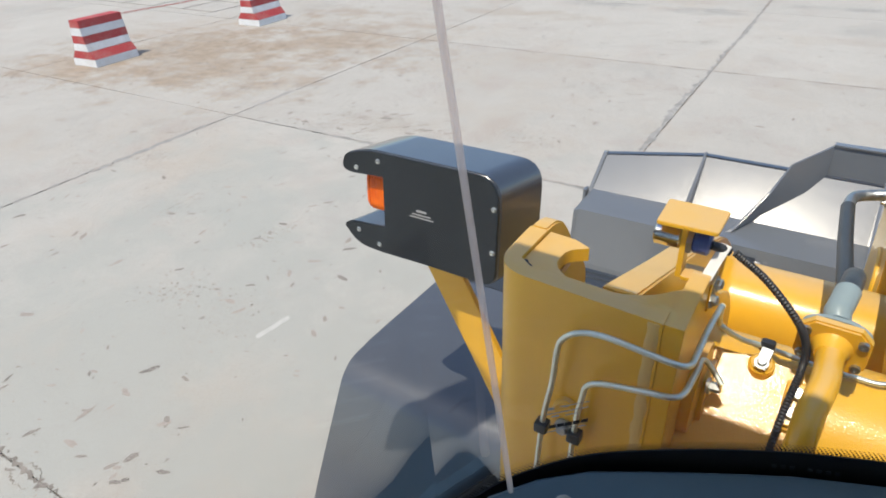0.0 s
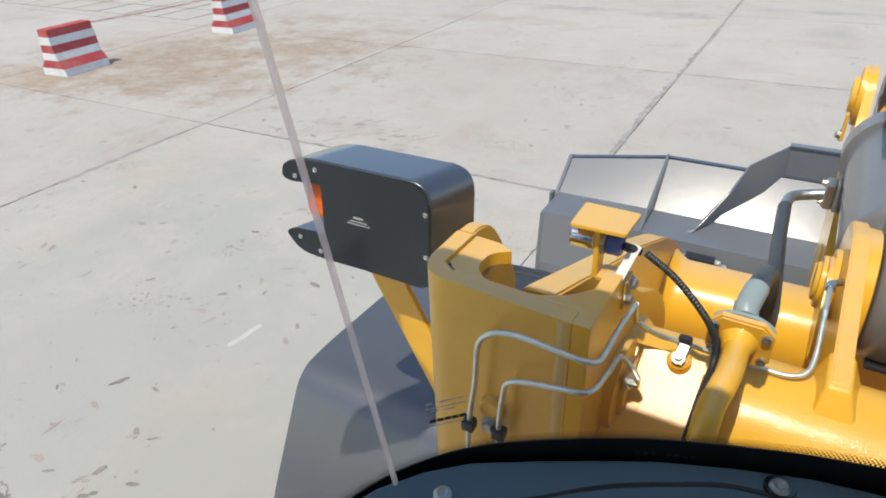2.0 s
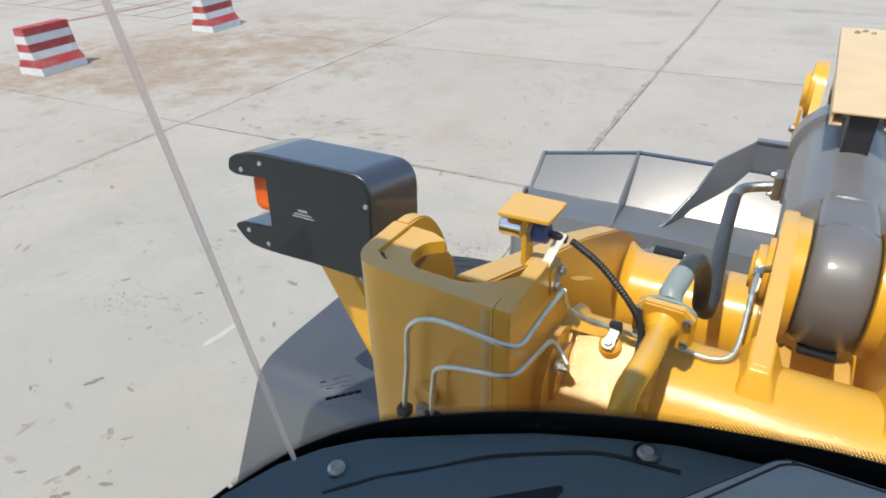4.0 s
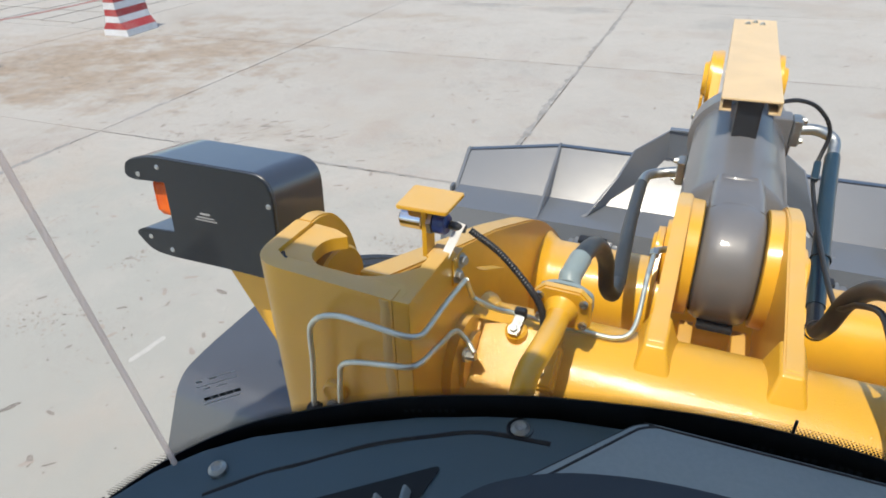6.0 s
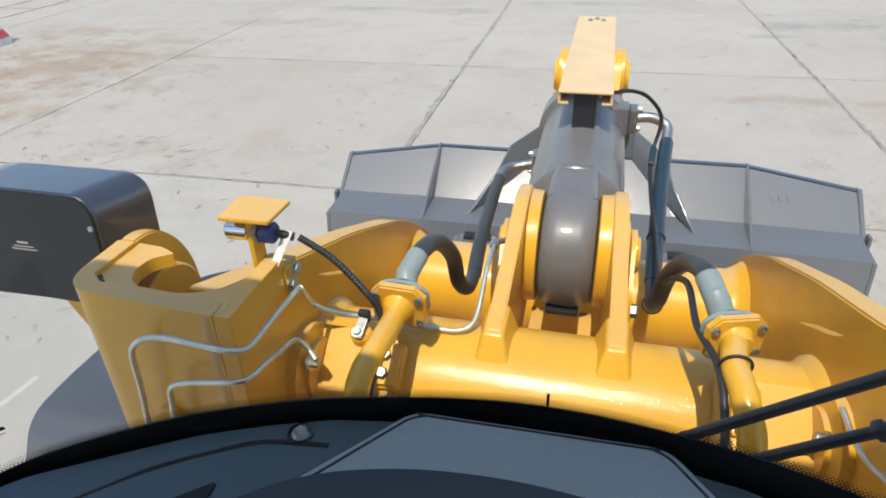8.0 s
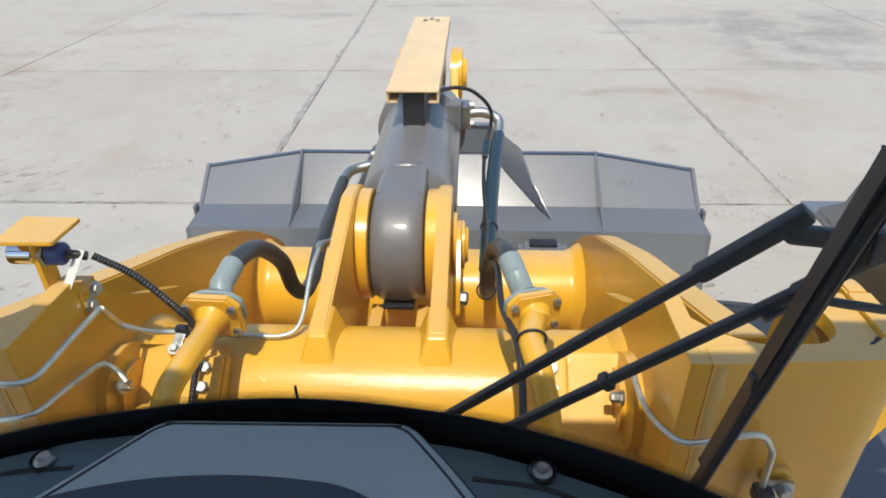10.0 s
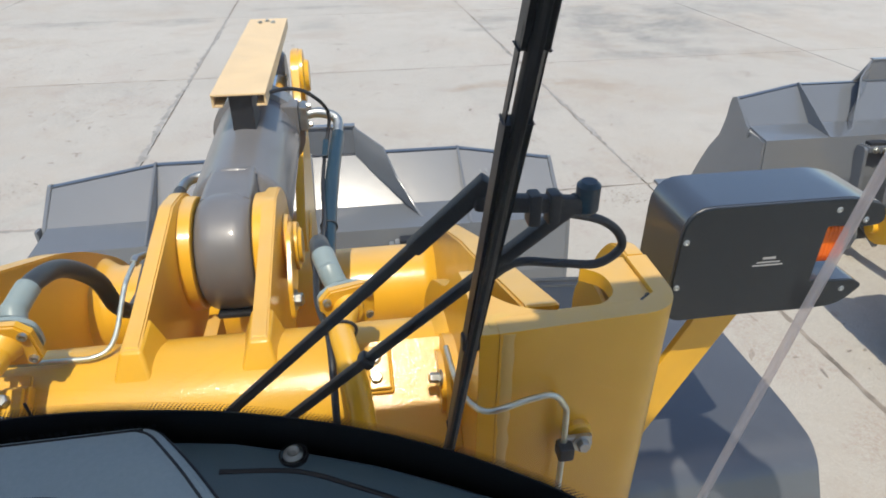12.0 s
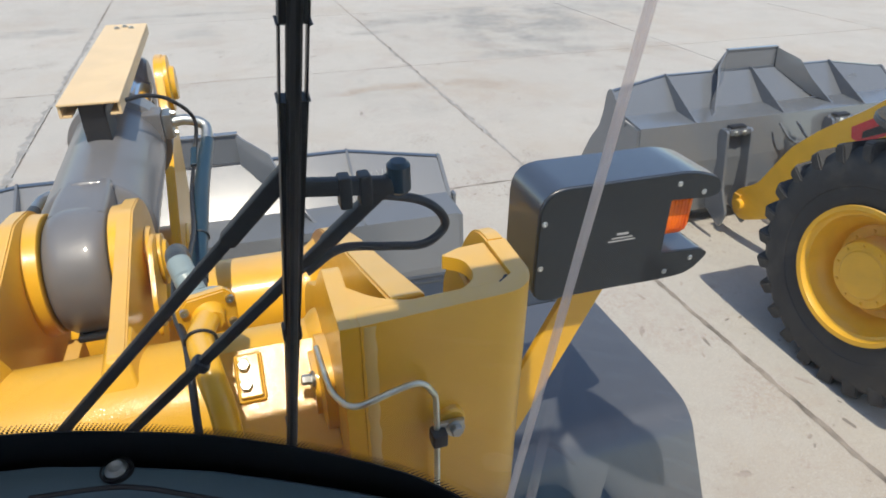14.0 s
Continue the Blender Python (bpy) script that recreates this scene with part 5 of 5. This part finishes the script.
for s in (-1, 1):
    vent = rounded([(s * 0.43, 0.915), (s * 0.338, 1.003), (s * 0.225, 1.069), (s * 0.234, 1.018), (s * 0.36, 0.89)], [0.01, 0.0, 0.008, 0.01, 0.01])
    pan = extrude(vent, "z", 2.440, 2.4815, 0.0)
    for q in pan.verts:
        if q.co.z > 2.47:
            q.co.z = shelf_z(abs(q.co.x), q.co.y) + 0.0012
    v = part("air_vent", pan, M_COVER, dash, "black louvred air vent")
    for k in range(9):
        f = k / 8
        x, y = 0.392 - 0.150 * f, 0.945 + 0.095 * f
        a = Vector((s * x, y, shelf_z(x, y) + 0.0060))
        e = Vector((s * (x - 0.010), y - 0.050, shelf_z(x - 0.010, y - 0.050) + 0.0060))
        part("louvre", slab_between(a, e, 0.0035, 0.009, (s * 0.6, 0, 1)), M_HOOD, v)

# wiper outside the glass
def blade(z, side=0.0, away=0.0):
    return Vector((0.337 + 0.094 * (z - 2.6) + side, 1.109 - 0.164 * (z - 2.6) + away, z))


wiper = part("wiper", sweep([blade(z) for z in (2.42, 2.56, 2.72, 2.88, 3.05)], 0.0034, 6, 8), M_BLACK, loader, "black windscreen wiper with a linked double arm")
part("blade_frame", slab_between(blade(2.44, 0.0, 0.004), blade(3.06, 0.0, 0.004), 0.0080, 0.010, (0, 1, 0), 0.002), M_BLACK, wiper)
def taper_bar(p0, p1, w0, w1, thick):
    """A flat bar whose width grows from w0 at p0 to w1 at p1."""
    n = (p1 - p0).length
    bm = slab_between(p0, p1, 1.0, thick, (0, 1, 0), 0.0)
    d = (p1 - p0) / n
    side = d.cross(Vector((0, 1, 0))).normalized()
    for v in bm.verts:
        f = (v.co - p0).dot(d) / n
        v.co += side * ((v.co - p0).dot(side) * (w0 + (w1 - w0) * f - 1.0))
    return bevelled(bm, 0.0015)


for side in (-1, 1):
    part("blade_bow", taper_bar(blade(2.50, side * 0.0020, 0.0075), blade(2.772, side * 0.0054, 0.0075), 0.0024, 0.0048, 0.010), M_BLACK, wiper)
    part("blade_bow", taper_bar(blade(2.812, side * 0.0052, 0.0075), blade(3.05, side * 0.0058, 0.0075), 0.0048, 0.0050, 0.010), M_BLACK, wiper)
for side in (-1, 1):
    part("blade_edge", slab_between(blade(2.762, side * 0.0071, 0.0075), blade(2.825, side * 0.0072, 0.0075), 0.0013, 0.008, (0, 1, 0)), M_BLACK, wiper)
for z in (2.60, 2.72, 2.90, 3.04):
    part("blade_claw", box((-0.0066, -0.004, -0.006), (0.0066, 0.007, 0.006), 0.002, Matrix.Translation(blade(z, 0, 0.006))), M_BLACK, wiper)
LOW1, TOP1 = Vector((0.090, 1.251, 2.395)), Vector((0.346, 1.152, 2.700))
LOW2, TOP2 = Vector((0.144, 1.241, 2.39)), Vector((0.420, 1.150, 2.690))
part("arm_rod", slab_between(LOW1, TOP1, 0.010, 0.008, (0, 1, 0), 0.003), M_BLACK, wiper)
part("arm_rod", slab_between(LOW2, TOP2, 0.010, 0.008, (0, 1, 0), 0.003), M_BLACK, wiper)
part("rod_clip", slab_between(LOW2 + (TOP2 - LOW2) * 0.417, LOW2 + (TOP2 - LOW2) * 0.442, 0.015, 0.013, (0, 1, 0), 0.003), M_BLACK, wiper)
part("arm_sleeve", slab_between(TOP1 + (LOW1 - TOP1) * 0.17, TOP1 + (TOP1 - LOW1) * 0.03, 0.0135, 0.011, (0, 1, 0), 0.003), M_BLACK, wiper)
part("arm_sleeve", slab_between(TOP2 + (LOW2 - TOP2) * 0.18, TOP2, 0.0115, 0.011, (0, 1, 0), 0.003), M_BLACK, wiper)
part("cross_link", slab_between((0.344, 1.150, 2.693), (0.432, 1.150, 2.684), 0.013, 0.010, (0, 1, 0), 0.003), M_BLACK, wiper)
part("arm_head", rod((0.4255, 1.152, 2.678), (0.4245, 1.150, 2.703), 0.0085, 0.003), M_HOSE_BLUE, wiper)
for x in (0.386, 0.400):
    part("link_clip", box((-0.0045, -0.007, -0.014), (0.0045, 0.007, 0.010), 0.002, Matrix.Translation((x, 1.150, 2.687))), M_BLACK, wiper)
part("washer_hose", sweep([(0.355, 1.165, 2.615), (0.383, 1.172, 2.627), (0.419, 1.172, 2.623), (0.449, 1.172, 2.620), (0.466, 1.172, 2.632), (0.463, 1.172, 2.646), (0.447, 1.172, 2.659), (0.419, 1.168, 2.669), (0.400, 1.163, 2.673)], 0.0036, 8, 10), M_BLACK, wiper)

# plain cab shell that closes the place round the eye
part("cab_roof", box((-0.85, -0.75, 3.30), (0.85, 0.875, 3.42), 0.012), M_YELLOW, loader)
# unseen pale sheet under the roof, added to bounce light onto the dash
part("bounce_liner", box((-0.78, -0.70, 3.281), (0.78, 0.90, 3.2995), 0.004), M_LINING, loader)
# unseen blocks on the roof edge, added to shade the tower tops
for s in (-1, 1):
    part("roof_shade_block", box((min(s * 0.43, s * 0.72), 0.877, 3.31), (max(s * 0.43, s * 0.72), 0.942, 3.42), 0.008), M_BLACK, loader)
part("cab_rear_wall", box((-0.78, -0.75, 1.50), (0.78, -0.70, 2.45), 0.01), M_LINING, loader)
rear = part("rear_glass", box((-0.77, -0.73, 2.451), (0.77, -0.725, 3.279), 0), M_GLASS, loader)
rear.visible_shadow = False
part("cab_floor", box((-0.78, -0.70, 1.45), (0.78, 1.10, 1.50), 0.01), M_LINING, loader)
for s in (-1, 1):
    part("cab_side", box((min(s * 0.74, s * 0.78), -0.695, 1.505), (max(s * 0.74, s * 0.78), 0.50, 2.35), 0.01), M_LINING, loader)
    part("cab_pillar", box((min(s * 0.72, s * 0.78), 0.44, 2.355), (max(s * 0.72, s * 0.78), 0.50, 3.275), 0.01), M_BLACK, loader)
    g = part("side_glass", box((min(s * 0.755, s * 0.760), -0.69, 2.355), (max(s * 0.755, s * 0.760), 0.435, 3.275), 0), M_GLASS, loader)
    g.visible_shadow = False
# unseen panel, coloured yellow to warm the shade on the towers
part("cab_front_panel", box((-0.62, 0.96, 1.505), (0.62, 0.98, 2.28), 0.01), M_YELLOW, loader)
# unseen plates beside the cab, outlined to cast the shade on the fenders
for s in (-1, 1):
    shell = rounded([(1.150, 2.76), (1.150, 2.88), (1.131, 2.969), (1.085, 3.05), (1.02, 3.29), (0.93, 3.37), (0.90, 3.16), (0.94, 3.0), (0.982, 2.954), (1.082, 2.822)], 0.012)
    part("fender_shade_plate", extrude([(s * x - 0.018, z) for x, z in shell], "y", 0.985, 1.015, 0.004), M_BLACK, loader)
    part("shade_plate_arm", rod((s * 0.84, 0.86, 3.36), (s * 0.97, 1.0, 3.27), 0.012, 0.002), M_BLACK, loader)

# ---- the neighbour, alike ----
other = copy_thing(loader, LOADER_POSE @ pose(5.0, 0.975, 0))
tagged(other, "second yellow wheel loader parked alongside, bucket on the ground", "wheel loader", "parked wheel loaders")


# ---- barriers and chain ----
def barrier(m):
    e = root("concrete_barrier", "red and white striped concrete barrier standing on the yard", "barrier", m, "striped barriers")
    prof = [(0.31, 0.0), (0.30, 0.135), (0.195, 0.27), (0.165, 0.40), (0.150, 0.535), (0.138, 0.67), (0.125, 0.80)]
    for k in range(6):
        (w0, z0), (w1, z1) = prof[k], prof[k + 1]
        bm = extrude([(-w0, z0), (w0, z0), (w1, z1), (-w1, z1)], "y", -0.46 + 0.012 * (k == 5), 0.46 - 0.012 * (k == 5), 0.006)
        part("stripe", bm, M_RED if k % 2 else M_WHITE, e)
    return e


b1 = barrier(pose(-12.07, 7.68, 0.0, 0, 0, 4))
copy_thing(b1, pose(-11.82, 11.46, 0.0, 0, 0, 4))
chain = root("barrier_chain", "slack red plastic chain between the striped barriers", "chain", pose(0, 0, 0))
pts = curve_points([(-12.12, 8.15, 0.745), (-12.05, 8.9, 0.735), (-11.97, 9.6, 0.73), (-11.92, 10.3, 0.735), (-11.87, 11.0, 0.745)], 10)
link = bmesh.new()
for k in range(16):
    a = k * math.tau / 16
    for j in range(6):
        bb = j * math.tau / 6
        rr = 0.0042 * math.cos(bb)
        link.verts.new(((0.023 + rr) * math.cos(a), (0.013 + rr) * math.sin(a), 0.0042 * math.sin(bb)))
link.verts.ensure_lookup_table()
for k in range(16):
    for j in range(6):
        link.faces.new([link.verts[q] for q in (k * 6 + j, ((k + 1) % 16) * 6 + j, ((k + 1) % 16) * 6 + (j + 1) % 6, k * 6 + (j + 1) % 6)])
first = part("link", link, M_RED, chain)
run, last, idx = 0.0, pts[0], 0
dense = curve_points(pts, 10)
for q in dense[1:]:
    run += (q - last).length
    if run >= 0.037:
        d = (q - last).normalized()
        o = first if idx == 0 else new("link", first.data)
        o.parent = chain
        o.matrix_local = Matrix.Translation(q) @ d.to_track_quat("X", "Z").to_matrix().to_4x4() @ Matrix.Rotation(radians(90 * (idx % 2)), 4, "X")
        run, idx = 0.0, idx + 1
    last = q

# ---- pavement slabs ----
pavement = root("pavement", "weathered pale concrete slabs with dirty joints", "pavement", pose(0, 0, 0))
tagged(pavement, kind="structure")


def ribbon(name, pts, width, material, ragged, lift, parent, label="", ends=4, kink=0.0):
    """A flat ragged strip lying on the slabs along the points."""
    line = curve_points([(x, y, 0) for x, y in pts], 10 if ragged < 0.02 else 34)
    bm = bmesh.new()
    rows = []
    for k, q in enumerate(line):
        d = (line[min(k + 1, len(line) - 1)] - line[max(k - 1, 0)]).normalized()
        n = Vector((-d.y, d.x, 0))
        q = q + n * kink * (noise.noise((q.x * 23, q.y * 23, 3.1)) + 0.6 * noise.noise((q.x * 61, q.y * 61, 8.4)))
        w = width * min(1.0, 0.25 + ends * min(k, len(line) - 1 - k) / len(line))
        a = w / 2 + ragged * noise.noise((q.x * 9, q.y * 9, 2.2)) + 0.6 * ragged * noise.noise((q.x * 31, q.y * 31, 7.7))
        b = w / 2 + ragged * noise.noise((q.x * 9, q.y * 9, 12.2)) + 0.6 * ragged * noise.noise((q.x * 31, q.y * 31, 17.7))
        rows.append((bm.verts.new(q + n * max(a, 0.001) + Vector((0, 0, lift))), bm.verts.new(q - n * max(b, 0.001) + Vector((0, 0, lift)))))
    for u, v in zip(rows, rows[1:]):
        bm.faces.new((u[0], u[1], v[1], v[0]))
    return part(name, bm, material, parent, label, 0)


ribbon("tape_strip", [(-3.43, 3.36), (-3.445, 3.2), (-3.46, 3.05)], 0.046, M_TAPE, 0.012, 0.0015, pavement, "worn strip of white tape stuck to the concrete", 40)
ribbon("crack", [(-4.3, 1.52), (-4.05, 1.515), (-3.80, 1.52), (-3.60, 1.51), (-3.36, 1.515)], 0.016, M_JOINT, 0.030, 0.0014, pavement, "", 4, 0.035)
ribbon("crack", [(-3.80, 1.54), (-3.74, 1.57), (-3.66, 1.56), (-3.58, 1.53)], 0.007, M_JOINT, 0.014, 0.0016, pavement, "", 4, 0.03)
ribbon("crack", [(-3.84, 1.47), (-3.71, 1.44), (-3.62, 1.455)], 0.007, M_JOINT, 0.014, 0.0014, pavement, "", 4, 0.03)
for pts, w in (([(-2.04, 7.6), (-2.03, 8.6), (-2.06, 9.6), (-2.03, 10.9)], 0.07), ([(-7.46, 4.0), (-7.44, 5.0), (-7.47, 6.2)], 0.08), ([(-7.44, 6.9), (-7.45, 7.8)], 0.06)):
    ribbon("mortar_patch", pts, w, M_PATCH, 0.05, 0.0013, pavement, "ragged grey mortar patch over a joint")
for pts, w in (([(-2.0, 1.5), (-1.99, 4.0), (-2.01, 6.5)], 0.016), ([(-2.0, 11.0), (-2.0, 15), (-2.01, 21)], 0.045), ([(3.44, 6.6), (3.43, 9), (3.45, 12), (3.44, 18)], 0.042), ([(-7.4, 6.5), (-5.0, 6.51), (-2.0, 6.50), (1.0, 6.49), (3.4, 6.5)], 0.042), ([(-7.4, 11.42), (-2.0, 11.41), (3.4, 11.42)], 0.022), ([(-7.44, 1.0), (-7.45, 4.0)], 0.02)):
    ribbon("joint_dirt", pts, w, M_JOINT, 0.028, 0.0018, pavement)
ribbon("joint_fill", [(3.44, 1.2 + 0.3 * k) for k in range(18)], 0.040, M_JOINT, 0.014, 0.0022, pavement, "grey-brown crumbling joint filler")
for pts, w in (([(-2.02, 6.55), (-1.99, 7.6)], 0.030), ([(-2.0, 10.8), (-2.03, 12.5), (-1.98, 14.5), (-2.02, 17.0)], 0.055), ([(3.43, 6.6), (3.45, 9.0), (3.42, 12.0), (3.45, 15.0)], 0.035), ([(-7.3, 6.50), (-4.5, 6.51), (-2.1, 6.49)], 0.022), ([(-7.46, 1.5), (-7.44, 3.0), (-7.46, 4.2)], 0.030)):
    ribbon("joint_crumble", pts, w, M_PATCH, 0.055, 0.0024, pavement)


def gouges():
    """Shallow scars and pitted patches where the skin of the concrete has come off, one sheet of many."""
    rng = random.Random(11)
    verts, faces = [], []

    def scar(x, y, length, width, turn, n=13):
        at = len(verts)
        for k in range(n):
            a = k * math.tau / n + rng.uniform(-0.2, 0.2)
            r = rng.uniform(0.62, 1.10)
            u, v = r * length / 2 * math.cos(a), r * width / 2 * math.sin(a)
            verts.append((x + u * math.cos(turn) - v * math.sin(turn), y + u * math.sin(turn) + v * math.cos(turn), 0.0011 + 0.0005 * rng.random()))
        faces.append(tuple(range(at, at + n)))

    for k in range(8500):
        x, y = rng.uniform(-15, 12), rng.uniform(0.5, 17)
        big = rng.random() ** 4
        if (x > -2.6 and y > 5.0 and rng.random() < 0.72) or noise.noise((x * 0.45, y * 0.45, 6.6)) < -0.28:
            continue
        scar(x, y, 0.022 + 0.13 * big, 0.013 + 0.050 * big * rng.uniform(0.3, 1), rng.gauss(0.7, 0.9))
    for k in range(70):
        cx, cy = rng.uniform(-12, 9), rng.uniform(1.0, 14)
        if k == 0:
            cx, cy = -4.48, 4.21
        wide, deep = rng.uniform(0.12, 0.5), rng.uniform(0.10, 0.35)
        for q in range(rng.randint(30, 90)):
            scar(cx + rng.gauss(0, wide * 0.5), cy + rng.gauss(0, deep * 0.5), rng.uniform(0.012, 0.05), rng.uniform(0.010, 0.026), rng.gauss(0.5, 0.8), 6)
    for x, y, length, width, turn in ((-3.18, 1.77, 0.055, 0.032, 0.6), (-3.855, 2.44, 0.17, 0.05, 1.1), (-3.865, 1.97, 0.17, 0.035, 1.62), (-3.345, 1.785, 0.10, 0.03, 1.1), (-3.30, 1.80, 0.06, 0.03, 0.4)):
        scar(x, y, length, width, turn, 17)
    for k in range(34):
        scar(rng.uniform(-5.8, -4.2), rng.uniform(6.7, 7.6), rng.uniform(0.05, 0.24), rng.uniform(0.02, 0.05), rng.gauss(0.9, 0.25))
    me = bpy.data.meshes.new("surface_scars")
    me.from_pydata(verts, [], faces)
    me.materials.append(M_GOUGE)
    o = new("surface_scars", me)
    o.parent = pavement
    tagged(o, "scuffed scars and pitted patches in the concrete", kind="stuff")


gouges()


def slab(x0, x1, y0, y1, gap, step, thick=0.05, ragged=0.006):
    x0, x1, y0, y1 = x0 + gap, x1 - gap, y0 + gap, y1 - gap
    nx, ny = max(1, int((x1 - x0) / step)), max(1, int((y1 - y0) / step))
    ring = []
    ring += [(x0 + (x1 - x0) * k / nx, y0) for k in range(nx)]
    ring += [(x1, y0 + (y1 - y0) * k / ny) for k in range(ny)]
    ring += [(x1 - (x1 - x0) * k / nx, y1) for k in range(nx)]
    ring += [(x0, y1 - (y1 - y0) * k / ny) for k in range(ny)]
    cx, cy = (x0 + x1) / 2, (y0 + y1) / 2
    verts, faces = [], []
    for x, y in ring:
        w = noise.noise((x * 2.3, y * 2.3, 1.7)) * ragged * 1.2 + noise.noise((x * 9, y * 9, 5.1)) * ragged + max(0, noise.noise((x * 0.9, y * 0.9, 9.3))) * ragged * 1.5
        ux, uy = (cx - x) / abs(cx - x0), (cy - y) / abs(cy - y0)
        dx = w * (1 if abs(ux) > 0.999 else 0) * (1 if ux > 0 else -1)
        dy = w * (1 if abs(uy) > 0.999 else 0) * (1 if uy > 0 else -1)
        verts.append((x + dx, y + dy, 0.0))
    n = len(verts)
    verts += [(x, y, -thick) for x, y, z in verts]
    faces.append(list(range(n)))
    faces += [(k, k + n, (k + 1) % n + n, (k + 1) % n) for k in range(n)]
    me = bpy.data.meshes.new("slab")
    me.from_pydata(verts, [], faces)
    me.materials.append(M_CONCRETE)
    o = new("slab", me)
    o.parent = pavement
    return o


SX, SY, OX, OY = 5.44, 4.92, -2.0, 6.50
for i in range(-9, 10):
    for j in range(-4, 11):
        x0, y0 = OX + SX * i, OY + SY * j - (0.065 if j < 0 else 0)
        if i <= -3 and j >= 1 and i >= -6 and j <= 3:
            continue
        near = -4 < i < 4 and -3 < j < 4
        slab(x0, x0 + SX, y0, OY if j == -1 else y0 + SY, 0.008, 0.12 if near else 0.6)

# smaller pavers beyond the barriers
for i in range(12):
    for j in range(12):
        x1, y0 = -13.95 - 1.18 * i, 11.85 + 1.18 * j
        slab(x1 - 1.18, x1, y0, y0 + 1.18, 0.036, 0.6, 0.05, 0.002)
for x0, x1, y0, y1 in ((-13.93, OX + SX * -2, OY + SY, OY + 2 * SY), (-13.93, OX + SX * -2, OY + 2 * SY, OY + 3 * SY), (-13.93, OX + SX * -2, OY + 3 * SY, OY + 4 * SY), (OX + SX * -6, -13.93, OY + SY, 11.83)):
    slab(x0, x1, y0, y1, 0.008, 0.3)
